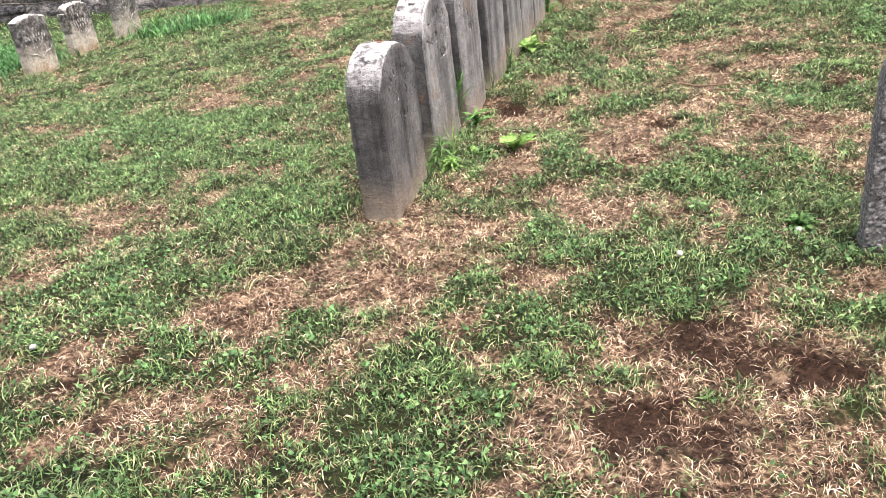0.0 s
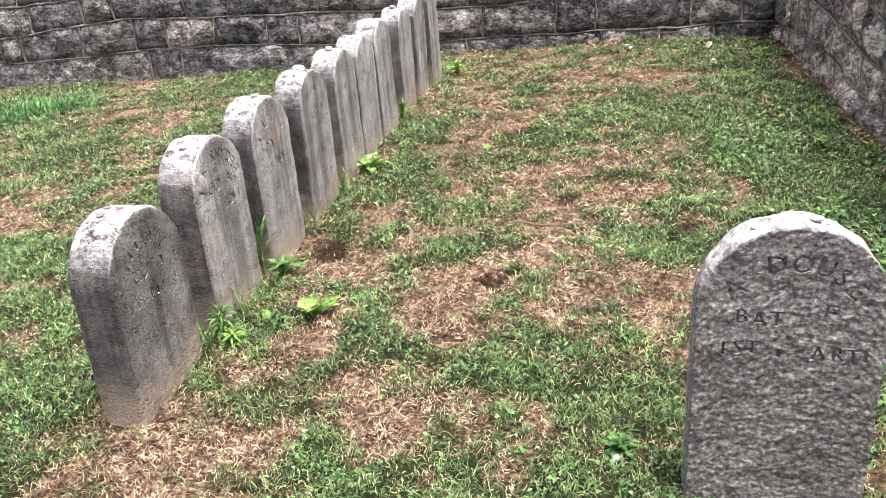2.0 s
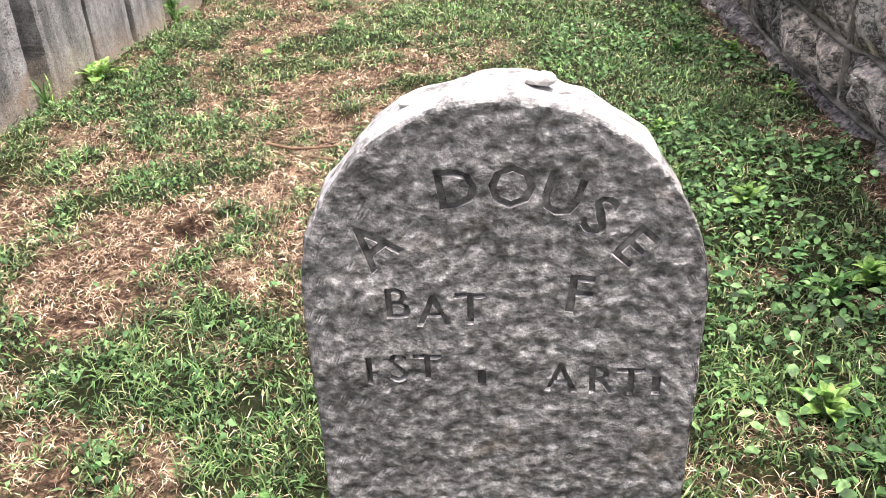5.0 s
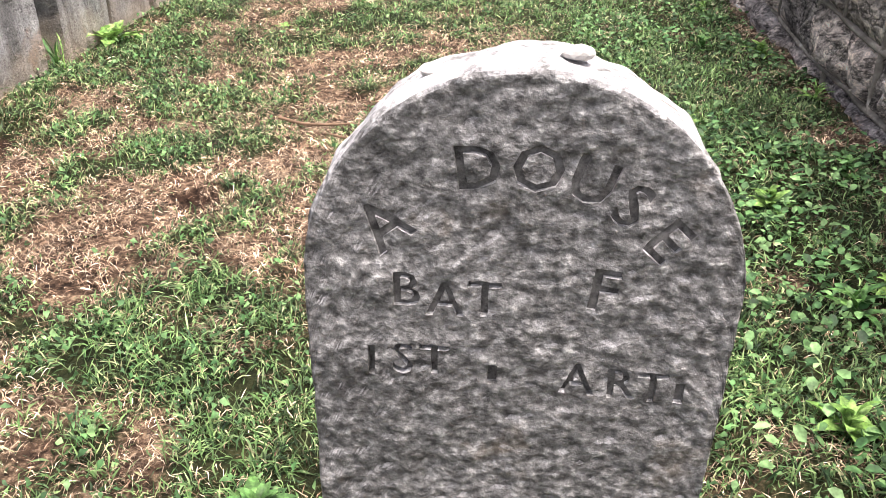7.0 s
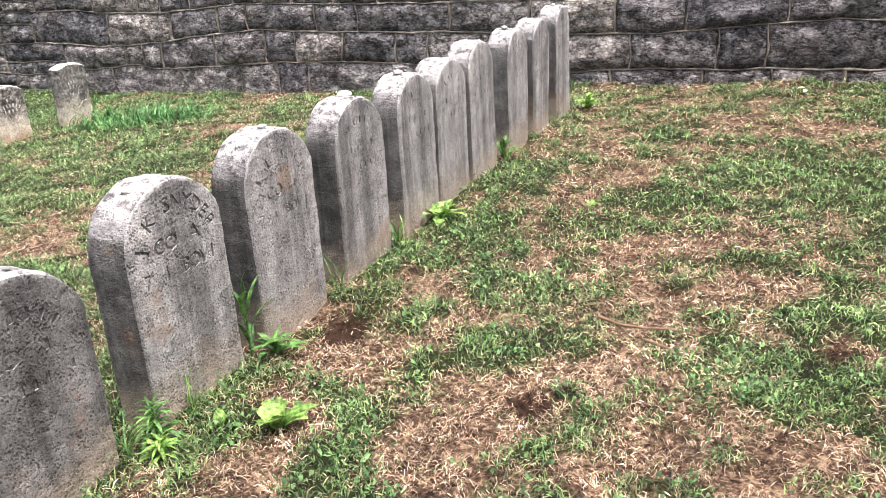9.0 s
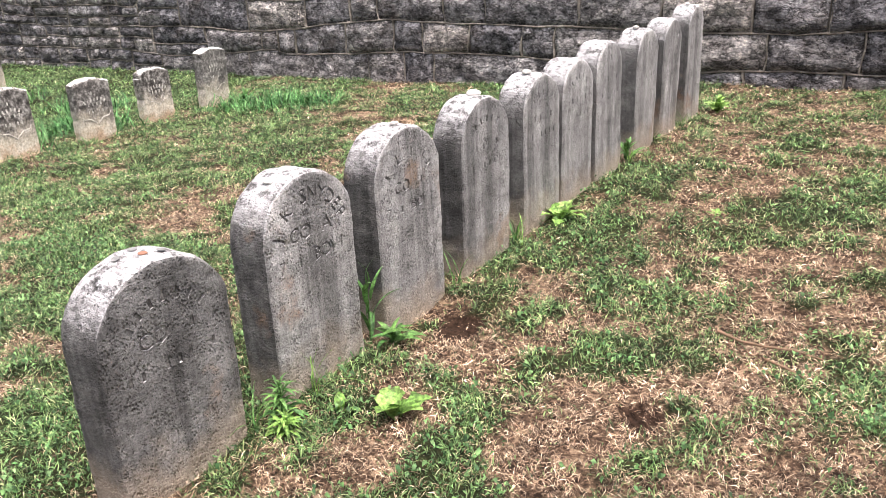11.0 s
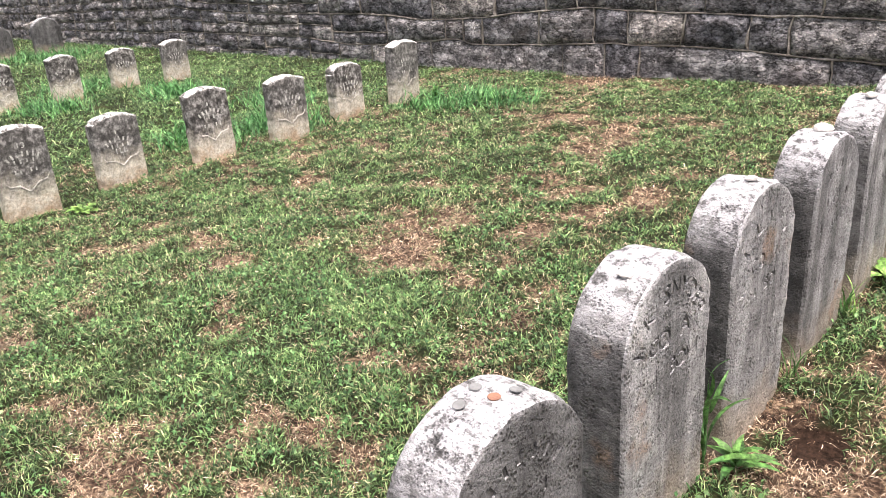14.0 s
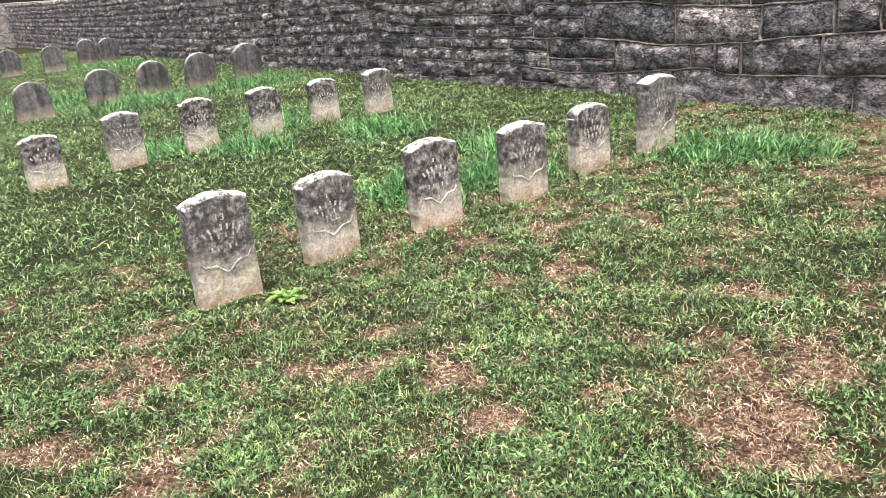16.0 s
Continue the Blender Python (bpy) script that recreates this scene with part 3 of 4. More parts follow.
def shield_stone(k, x, y, top):
    """A low white stone with a sunken shield and raised marks inside it."""
    z = gz1(x, y)
    h, w = top - z, 0.315
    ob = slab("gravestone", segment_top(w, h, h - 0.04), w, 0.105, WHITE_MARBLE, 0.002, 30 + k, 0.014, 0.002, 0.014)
    face = 0.0525
    left, low, tip, crown = 0.122, h * 0.36, h * 0.30, h - 0.085
    pts = [(-left, crown - 0.05), (-left * 0.93, crown - 0.02), (-left * 0.5, crown + 0.012), (0, crown + 0.022), (left * 0.5, crown + 0.012), (left * 0.93, crown - 0.02), (left, crown - 0.05),
           (left, low + 0.04), (left * 0.85, low + 0.012), (left * 0.45, low + 0.006), (0.0, tip - 0.01), (-left * 0.45, low + 0.004), (-left * 0.85, low + 0.008), (-left, low + 0.03)]
    bm = bmesh.new()
    f = bm.faces.new([bm.verts.new((face - 0.009, u, v)) for u, v in pts])
    out = bmesh.ops.extrude_face_region(bm, geom=[f])
    bmesh.ops.translate(bm, verts=[g for g in out["geom"] if isinstance(g, bmesh.types.BMVert)], vec=(0.05, 0, 0))
    bmesh.ops.recalc_face_normals(bm, faces=bm.faces)
    tool = part("cutter", bm, GROOVE_SHADE)
    mod = ob.modifiers.new("cut", "BOOLEAN")
    mod.operation, mod.object, mod.solver = "DIFFERENCE", tool, "EXACT"
    me = taken(ob)
    ob.modifiers.clear()
    if len(me.polygons) > len(ob.data.polygons):
        ob.data = me
        creased(me)
    bpy.data.objects.remove(tool)
    rng = random.Random(k)
    rows = [("13" if k == 0 else "-" * rng.randint(1, 2), 0.034, on_line("--", crown - 0.028, 0.03)),
            ("-" * 7, 0.042, on_arc("-" * 7, crown - 0.25, 0.175, 10)), ("----", 0.036, on_line("----", crown - 0.118, 0.036)),
            ("ILL" if k == 1 else "-- --", 0.034, on_line("ILL" if k == 1 else "-- --", crown - 0.175 if k != 1 else low + 0.06, 0.03))]
    for row in rows:
        for vs, fs in lettering(*row, 0.008):
            raw("letter", [(v[0] + face - 0.006, v[1], v[2]) for v in vs], fs, RAISED, ob)
    # added bead in pale colour for the light that the shield's lower edge catches
    verts, faces = [], []
    edge = [pts[k % len(pts)] for k in (7, 8, 9, 10, 11, 12, 13)]
    for k2, (u, v) in enumerate(edge):
        for dv, out in ((0.006, -0.006), (0.003, 0.003), (-0.004, 0.003), (-0.007, -0.006)):
            verts.append((face + out, u * 1.02, v + dv))
        if k2:
            faces += [(k2 * 4 - 4 + q, k2 * 4 - 3 + q, k2 * 4 + 1 + q, k2 * 4 + q) for q in range(3)]
    tagged(raw("shield_edge", verts, faces, LIT_EDGE, ob), "lower edge of the shield, coloured pale as if lit")
    ob.matrix_world = pose(x - 0.05, y, z, 0, rng.uniform(-2, 2), rng.uniform(-3, 3))
    tagged(ob, "low white marble military gravestone with sunken shield, soiled dark", "gravestone", "shield gravestones")


SHIELDS = ((-4.2, 0.985, 0.415), (-4.33, 1.63, 0.335), (-4.25, 2.28, 0.39), (-4.25, 2.95, 0.355), (-4.38, 3.66, 0.325), (-4.35, 4.3, 0.415),
           (-8.1, 0.89, 0.23), (-8.15, 1.6, 0.29), (-8.15, 2.3, 0.29), (-8.2, 3.0, 0.27), (-8.3, 3.72, 0.23), (-8.15, 4.3, 0.25))
for k, (x, y, top) in enumerate(SHIELDS):
    shield_stone(k, x, y, top)

FAR = ((-13.2, 1.7, 0.20), (-13.6, 2.75, 0.19), (-13.7, 3.55, 0.19), (-13.6, 4.3, 0.21), (-13.7, 5.15, 0.24),
       (-22.6, 3.8, 0.1), (-23.4, 4.8, 0.1), (-23.2, 5.3, 0.08), (-23.4, 2.95, 0.1))
for k, (x, y, top) in enumerate(FAR):
    z = gz1(x, y)
    # far stones take the darker edge marble all over
    ob = slab("gravestone", half_round(0.48, top - z, top - z - 0.22), 0.48, 0.12, TOOLED_SHADE_EDGE, 0.003, 60 + k, 0.0, 0.0, 0.03)
    ob.matrix_world = pose(x - 0.06, y, z, 0, (-2, 1, 3, -1, 2)[k % 5], 0)
    tagged(ob, "round-topped dark grey gravestone standing in tall grass", "gravestone", "far gravestones")


# ---- walls ----
def along(table):
    us, zs = [p[0] for p in table], [p[1] for p in table]
    return lambda u: float(np.interp(u, us, zs)) + 0.011 * bumpy(u, zs[0] * 9, 1.7, 0.3) + 0.022 * bumpy(u, zs[0] * 5, 4.7, 1.1, 2)


class Wall:
    """A wall of rock-faced blocks in courses between wavy lines, with raised mortar beads. u runs along it; place() gives the world's point for u, out, z."""

    def __init__(self, ob, place, stone):
        self.ob, self.place, self.stone = ob, place, stone
        self.loose_v, self.loose_f = [], []

    def block(self, u0, u1, lo, hi, seed, single):
        nu, nz, gap = max(4, round((u1 - u0) / 0.06)), 5, 0.009
        pts, idx = [], {}
        rng = random.Random(seed)
        proud = rng.uniform(0.015, 0.045)
        tilt, lean = rng.uniform(-0.035, 0.035), rng.uniform(-0.1, 0.1)
        for i in range(nu + 1):
            u = u0 + gap + (u1 - u0 - 2 * gap) * i / nu
            for j in range(nz + 1):
                zl, zh = lo(u) + gap, hi(u) - gap
                z = zl + (zh - zl) * j / nz
                e = 0 if i in (0, nu) or j in (0, nz) else 1
                out = e * max(0.004, proud + 0.045 * bumpy(u, z, seed * 1.3, 0.16) + 0.02 * bumpy(u, z * 1.3, seed * 2.1, 0.05) + tilt * (i / nu - 0.5) + lean * (z - (zl + zh) / 2)) + (1 - e) * 0.008 * bumpy(u, z, seed, 0.1)
                idx[i, j] = len(pts)
                pts.append(self.place(u + 0.012 * bumpy(u, z, seed + 4.2, 0.1), out, z + 0.008 * e * bumpy(u, z, seed + 8.2, 0.08)))
        faces = [(idx[i, j], idx[i + 1, j], idx[i + 1, j + 1], idx[i, j + 1]) for i in range(nu) for j in range(nz)]
        rim = [(i, 0) for i in range(nu)] + [(nu, j) for j in range(nz)] + [(i, nz) for i in range(nu, 0, -1)] + [(0, j) for j in range(nz, 0, -1)]
        back = {}
        for i, j in rim:
            u = u0 + gap + (u1 - u0 - 2 * gap) * i / nu
            zl, zh = lo(u) + gap, hi(u) - gap
            back[i, j] = len(pts)
            pts.append(self.place(u, -0.06, zl + (zh - zl) * j / nz))
        for p, q in zip(rim, rim[1:] + rim[:1]):
            faces.append((idx[p], back[p], back[q], idx[q]))
        if single:
            raw("stone_block", pts, faces, self.stone, self.ob, True)
        else:
            base = len(self.loose_v)
            self.loose_v += pts
            self.loose_f += [[base + k for k in f] for f in faces]

    def bead(self, line, r=0.0085):
        """A raised rope of mortar through (u, z) points."""
        verts, faces = [], []
        for k, (u, z) in enumerate(line):
            p, q = line[max(k - 1, 0)], line[min(k + 1, len(line) - 1)]
            du, dz = q[0] - p[0], q[1] - p[1]
            s = math.hypot(du, dz) or 1.0
            nu, nz = -dz / s, du / s
            rr = r * (1 + 0.7 * bumpy(u, z, 3.1, 0.15))
            u2, z2 = u + 0.004 * bumpy(u, z, 7.7, 0.06), z + 0.004 * bumpy(u, z, 9.7, 0.06)
            for a in (0, 45, 90, 135, 180):
                c = math.cos(radians(a)) * rr * 1.1
                verts.append(self.place(u2 + nu * c, -0.004 + (math.sin(radians(a)) * 1.25 + 0.5 * (0 < a < 180)) * rr, z2 + nz * c))
            for w in ((180, 1), (0, 0)):
                verts.append(self.place(u2 + nu * rr * (1.6 if w[0] == 0 else -1.6), -0.03, z2 + nz * rr * (1.6 if w[0] == 0 else -1.6)))
        order = (6, 0, 1, 2, 3, 4, 5)
        for k in range(len(line) - 1):
            for a, b in zip(order, order[1:]):
                faces.append((k * 7 + a, k * 7 + b, k * 7 + 7 + b, k * 7 + 7 + a))
        return verts, faces

    def courses(self, lines, joints, u0, u1, near_from, near_to, seed):
        beads = []
        for c in range(len(lines) - 1):
            lo, hi = lines[c], lines[c + 1]
            rng = random.Random(seed + c)
            js = [u0] + sorted(j for j in joints.get(c, ()) if u0 < j < u1)
            known = js[1:]
            lo_known, hi_known = (known[0], known[-1]) if known else (1e9, -1e9)
            u, grown = u0, [u0]
            while u < u1:
                if lo_known - 0.9 <= u < hi_known:
                    grown += [j for j in known if j > u + 0.12]
                    u = hi_known
                    continue
                u += rng.choice((rng.uniform(0.22, 0.4), rng.uniform(0.35, 0.6))) if u < -9.5 else rng.choice((rng.uniform(0.3, 0.5), rng.uniform(0.45, 0.75)))
                if u1 - u < 0.25:
                    u = u1
                grown.append(min(u, u1))
            grown = sorted(set(grown))
            for k, (p, q) in enumerate(zip(grown, grown[1:])):
                mid = (p + q) / 2
                if hi(mid) - lo(mid) < 0.05:
                    continue
                if mid < -6.8 and hi(mid) - lo(mid) > 0.2:
                    share, at = rng.uniform(0.4, 0.62), p + (q - p) * rng.uniform(0.38, 0.62)
                    between = lambda u, lo=lo, hi=hi, share=share: lo(u) + (hi(u) - lo(u)) * share + 0.012 * bumpy(u, c, 2.2, 0.3)
                    up = rng.random() < 0.5
                    pieces = [(p, at, lo, between), (at, q, lo, between), (p, q, between, hi)] if up else [(p, q, lo, between), (p, at, between, hi), (at, q, between, hi)]
                    for n, (a, b, low, high) in enumerate(pieces):
                        self.block(a, b, low, high, seed * 31 + c * 97 + k + 5000 * n, near_from < mid < near_to)
                    beads.append([(p + (q - p) * i / 6, between(p + (q - p) * i / 6)) for i in range(7)])
                else:
                    self.block(p, q, lo, hi, seed * 31 + c * 97 + k, near_from < mid < near_to)
                if k:
                    a, b = lo(p), hi(p)
                    beads.append([(p + 0.03 * bumpy(p, a + (b - a) * i / 6, 1.1, 0.2), a + (b - a) * i / 6) for i in range(7)])
            if c:
                steps = int((u1 - u0) / 0.07)
                row = [(u0 + (u1 - u0) * i / steps, lo(u0 + (u1 - u0) * i / steps)) for i in range(steps + 1)]
                v, f = self.bead(row)
                raw("mortar_bead", v, f, MORTAR, self.ob, True)
        vs, fs = [], []
        for line in beads:
            v, f = self.bead(line, 0.0085)
            base = len(vs)
            vs += v
            fs += [[base + k for k in q] for q in f]
        tagged(raw("upright_mortar", vs, fs, MORTAR, self.ob, True), kind="stuff")
        if self.loose_v:
            tagged(raw("stone_blocks", self.loose_v, self.loose_f, self.stone, self.ob, True), kind="stuff")


def box(name, lo, hi, material, parent=None):
    bm = bmesh.new()
    bmesh.ops.create_cube(bm, size=1, matrix=Matrix.Translation((Vector(lo) + Vector(hi)) / 2) @ Matrix.Diagonal((*(Vector(hi) - Vector(lo)), 1)))
    return part(name, bm, material, parent)


LINE_A = ((-45, -0.62), (-26, -0.42), (-17, -0.2), (-10.3, -0.01), (-9.2, 0.02), (-8.1, 0.04), (-7.1, -0.01), (-6.5, 0.0), (-5.7, 0.10), (-5.3, 0.13), (-5.1, 0.08),
          (-4.1, 0.11), (-3.5, 0.18), (-2.4, 0.18), (-1.97, 0.18), (-0.4, 0.11), (0.4, 0.15), (1.2, 0.16), (1.9, 0.17), (2.4, 0.21), (2.8, 0.21))
LINE_B = ((-45, -0.32), (-26, -0.1), (-17, 0.1), (-11, 0.35), (-9.6, 0.29), (-8, 0.33), (-6.85, 0.36), (-5.8, 0.32), (-5.1, 0.36), (-4, 0.47), (-3.67, 0.5),
          (-2.9, 0.47), (-1.5, 0.47), (-0.4, 0.455), (0.3, 0.455), (0.9, 0.48), (1.35, 0.52), (1.7, 0.56), (2.4, 0.5), (2.8, 0.49))
LINE_C = ((-45, -0.04), (-26, 0.2), (-17, 0.4), (-11, 0.64), (-9.9, 0.57), (-9.1, 0.6), (-7.65, 0.58), (-7.5, 0.72), (-5.7, 0.69), (-4.8, 0.68), (-3.84, 0.76), (-2.6, 0.72),
          (-1.5, 0.73), (2.8, 0.79))
JOINTS = {0: (-6.36, -5.70, -3.93, -3.45, -3.09, -1.4, -0.6, -0.03, 0.73, 1.25, 1.77),
          1: (-10.36, -9.70, -9.18, -8.06, -7.38, -6.40, -5.47, -5.20, -4.94, -4.21, -3.56, -3.21, -2.66, -2.08, -1.74, -0.9, 0.13, 0.83, 1.20, 2.05),
          2: (-9.88, -9.1, -8.22, -7.61, -6.82, -5.64, -4.75, -4.11, -3.76, -2.95, -2.48, -1.51, -0.75, 0.0, 0.56, 1.33, 2.0)}
north = box("wall_north", (-45.2, 6.10, -1.6), (3.4, 6.6, 1.0), MORTAR)
tagged(north, "dark limestone block wall with raised mortar beads", "wall", kind="structure")
w = Wall(north, lambda u, out, z: (u, 6.07 - out, z), WALL_STONE)
tops = [[(-45, -0.04 + 0.32 * k), (-26, 0.2 + 0.29 * k), (-11, 0.62 + 0.27 * k), (2.8, 0.79 + 0.29 * k)] for k in (1, 2, 3)]
foot = along([(x, gz1(x, 6.05) - 0.1) for x in (-45, -26, -17, -10, -6, -4, -2, 0, 1.5, 2.8)])
w.courses([foot, along(LINE_A), along(LINE_B), along(LINE_C), *[along(t) for t in tops]], JOINTS, -42.8, 2.78, -9.0, 2.8, 100)

LINE_P = ((-6, 0.02), (1.95, 0.05), (2.3, 0.06), (2.9, 0.10), (3.7, 0.16), (4.2, 0.25), (4.8, 0.22), (6.1, 0.17))
LINE_Q = ((-6, 0.25), (1.4, 0.26), (1.8, 0.26), (2.45, 0.30), (3.5, 0.38), (4.3, 0.48), (6.1, 0.5))
LINE_R = ((-6, 0.55), (1.5, 0.58), (1.8, 0.55), (2.1, 0.53), (2.5, 0.55), (3.0, 0.58), (3.3, 0.63), (3.6, 0.71), (4, 0.74), (6.1, 0.79))
LINE_S = ((-6, 0.82), (1.6, 0.83), (2.2, 0.79), (3.08, 0.82), (4.0, 0.98), (6.1, 1.08))


LIMED = wall_stone("limed_limestone", True)
east = box("wall_east", (2.83, -6.0, -0.6), (3.4, 6.09, 1.3), MORTAR)
tagged(east, "grey limestone block wall with lime runs and mortar beads", "wall", kind="structure")
w = Wall(east, lambda u, out, z: (2.80 - out, u, z), LIMED)
tops = [[(-6, 0.82 + 0.28 * k), (6.1, 1.08 + 0.24 * k)] for k in (1, 2)]
foot = along([(y, gz1(2.75, y) - 0.1) for y in (-6, 0, 2, 4, 6.1)])
w.courses([foot, along(LINE_P), along(LINE_Q), along(LINE_R), along(LINE_S), *[along(t) for t in tops]],
          {1: (1.3, 1.77, 2.42, 2.9, 3.39, 4.17, 4.9), 2: (1.2, 1.77, 2.16, 2.93, 3.4, 3.9, 4.17, 5.1), 3: (1.5, 1.98, 2.45, 3.2, 3.6, 4.4)}, -5.9, 6.07, -1.0, 6.1, 200)
west = box("wall_west", (-43.4, -14.0, -1.6), (-42.8, 6.09, 1.0), WALL_STONE)
tagged(west, "far dark stone wall that closes the graveyard", "wall", kind="structure")


# ---- grass, straw and small leaves ----
def leaf_stuff(name, stops, patch, through_light=0.25, sheen=0.25, by_object=False):
    m = Nodes(name)
    r = m.add("ShaderNodeObjectInfo").outputs["Random"] if by_object else m.add("ShaderNodeNewGeometry").outputs["Random Per Island"]
    c = m.ramp(r, *stops)
    c = m.mix(1.0, c, m.ramp(m.noise(patch, 4, 0.65), (0.34, 0.6), (0.66, 1.3)), "MULTIPLY")
    c = m.mix(1.0, c, m.ramp(m.noise(patch * 4.5, 3, 0.6), (0.34, 0.5), (0.64, 1.45)), "MULTIPLY")
    c = m.mix(1.0, c, m.ramp(m.noise(38, 3, 0.6), (0.36, 0.5), (0.5, 1.0), (0.64, 1.5)), "MULTIPLY")
    mat = m.done(c, 0.55, None, spec=sheen)
    glow = m.add("ShaderNodeBsdfTranslucent", Color=c)
    both = m.add("ShaderNodeMixShader", Fac=through_light)
    m.tree.links.new(m.out.outputs[0], both.inputs[1])
    m.tree.links.new(glow.outputs[0], both.inputs[2])
    m.tree.links.new(both.outputs[0], m.tree.nodes["Material Output"].inputs["Surface"])
    return mat


GRASS = leaf_stuff("grass_blades", ((0.0, (0.016, 0.042, 0.014)), (0.3, (0.05, 0.108, 0.032)), (0.65, (0.12, 0.205, 0.07)), (0.92, (0.23, 0.32, 0.135)), (1.0, (0.42, 0.42, 0.23))), 3.0, 0.12, 0.3)
LUSH = leaf_stuff("lush_grass", ((0.0, (0.025, 0.085, 0.028)), (0.5, (0.065, 0.185, 0.06)), (1.0, (0.16, 0.33, 0.12))), 3.0, 0.2)
STRAW = leaf_stuff("dry_straw", ((0.0, (0.055, 0.028, 0.018)), (0.35, (0.21, 0.132, 0.088)), (0.75, (0.49, 0.36, 0.255)), (1.0, (0.78, 0.64, 0.49))), 4.0, 0.05, 0.2)
LEAFLET = leaf_stuff("small_green_leaves", ((0.0, (0.03, 0.08, 0.028)), (0.5, (0.075, 0.165, 0.055)), (1.0, (0.17, 0.29, 0.115))), 5.0, 0.15)
WEED = leaf_stuff("fresh_weed_leaf", ((0.0, (0.13, 0.25, 0.055)), (1.0, (0.23, 0.38, 0.1))), 20.0, 0.25, 0.3, True)
DARK_WEED = leaf_stuff("dark_weed_leaf", ((0.0, (0.05, 0.13, 0.035)), (1.0, (0.12, 0.24, 0.065))), 20.0, 0.2, 0.3, True)


def strip_mesh(name, material, verts, per, quads, tris):
    """Many alike small strips as one mesh: verts is (count, per, 3); quads and tris index within one strip."""
    count = len(verts)
    me = bpy.data.meshes.new(name)
    base = (np.arange(count) * per)[:, None, None]
    q = (np.array(quads).reshape(1, -1, 4) + base).reshape(-1, 4) if quads else np.zeros((0, 4), int)
    t = (np.array(tris).reshape(1, -1, 3) + base).reshape(-1, 3) if tris else np.zeros((0, 3), int)
    loops = np.concatenate([q.ravel(), t.ravel()])
    me.vertices.add(count * per)
    me.vertices.foreach_set("co", np.ascontiguousarray(verts, np.float32).ravel())
    me.loops.add(len(loops))
    me.loops.foreach_set("vertex_index", loops.astype(np.int32))
    me.polygons.add(len(q) + len(t))
    me.polygons.foreach_set("loop_start", np.concatenate([np.arange(len(q)) * 4, len(q) * 4 + np.arange(len(t)) * 3]).astype(np.int32))
    me.update(calc_edges=True)
    me.materials.append(material)
    return new(name, me)


def clear_of_stones(x, y):
    ok = (x < 2.76) & (y < 6.03)
    for sy, sw, _, _ in ROW:
        ok &= ~((x > -0.17) & (x < -0.028) & (abs(y - sy) < sw / 2))
    ok &= ~((abs(x - 1.712) < 0.2) & (y > -0.182) & (y < -0.078))
    for sx, sy, _ in SHIELDS:
        ok &= ~((x > sx - 0.11) & (x < sx + 0.004) & (abs(y - sy) < 0.158))
    return ok


def off_walk(x, y):
    """Metres from the strip of lawn that is walked on."""
    best = np.full(np.shape(x), 99.0)
    for (ax, ay), (bx, by) in (((1.0, -1.9), (1.7, -0.4)), ((1.7, -0.4), (1.2, 0.6)), ((1.0, -0.6), (-1.8, 0.5))):
        dx, dy = bx - ax, by - ay
        s = np.clip(((x - ax) * dx + (y - ay) * dy) / (dx * dx + dy * dy), 0, 1)
        best = np.minimum(best, np.hypot(x - ax - s * dx, y - ay - s * dy))
    return best


def scatter(rng, count, x0, x1, y0, y1):
    return rng.uniform(x0, x1, count), rng.uniform(y0, y1, count)


def blades(x, y, rng, length, width, lean_lo, lean_hi, lift=0.0):
    """Bent blades of three joints each, rooted at the places; length and width may be arrays."""
    n = len(x)
    turn = rng.uniform(0, 2 * np.pi, n)
    lean = rng.uniform(lean_lo, lean_hi, n)
    bend = lean + rng.uniform(0.15, 0.75, n)
    dx, dy = np.cos(turn), np.sin(turn)
    curl = turn + rng.normal(0, 0.5, n)
    z = gz(x, y) + lift
    px, py = -dy * width / 2, dx * width / 2
    l1, l2 = length * 0.5, length * 0.5
    mx, my, mz = x + dx * np.sin(lean) * l1, y + dy * np.sin(lean) * l1, z + np.cos(lean) * l1
    ex, ey, ez = mx + np.cos(curl) * np.sin(bend) * l2, my + np.sin(curl) * np.sin(bend) * l2, mz + np.cos(bend) * l2
    ez = np.maximum(ez, z + 0.003)
    v = np.stack([np.stack([x - px, y - py, z - 0.006], -1), np.stack([x + px, y + py, z - 0.006], -1), np.stack([mx + px * 0.85, my + py * 0.85, mz], -1),
                  np.stack([mx - px * 0.85, my - py * 0.85, mz], -1), np.stack([ex, ey, ez], -1)], 1)
    return v


STRIP = dict(per=5, quads=[(0, 1, 2, 3)], tris=[(3, 2, 4)])


def strands(x, y, rng, length, width, lean_lo, lean_hi, lift=0.0):
    """Bent slips, pointed at both ends and widest at the bend, rooted at the places."""
    n = len(x)
    turn = rng.uniform(0, 2 * np.pi, n)
    lean = rng.uniform(lean_lo, lean_hi, n)
    bend = lean + rng.uniform(0.1, 0.8, n)
    curl = turn + rng.normal(0, 0.5, n)
    z = gz(x, y) + lift
    half = length * 0.5
    px, py = -np.sin(turn) * width / 2, np.cos(turn) * width / 2
    twist = rng.normal(0, 0.5, n) * width / 2
    mx, my, mz = x + np.cos(turn) * np.sin(lean) * half, y + np.sin(turn) * np.sin(lean) * half, z + np.cos(lean) * half
    ex, ey, ez = mx + np.cos(curl) * np.sin(bend) * half, my + np.sin(curl) * np.sin(bend) * half, np.maximum(mz + np.cos(bend) * half, z + 0.002)
    return np.stack([np.stack([x, y, z - 0.004], -1), np.stack([mx + px, my + py, mz + twist], -1), np.stack([mx - px, my - py, mz - twist], -1), np.stack([ex, ey, ez], -1)], 1)


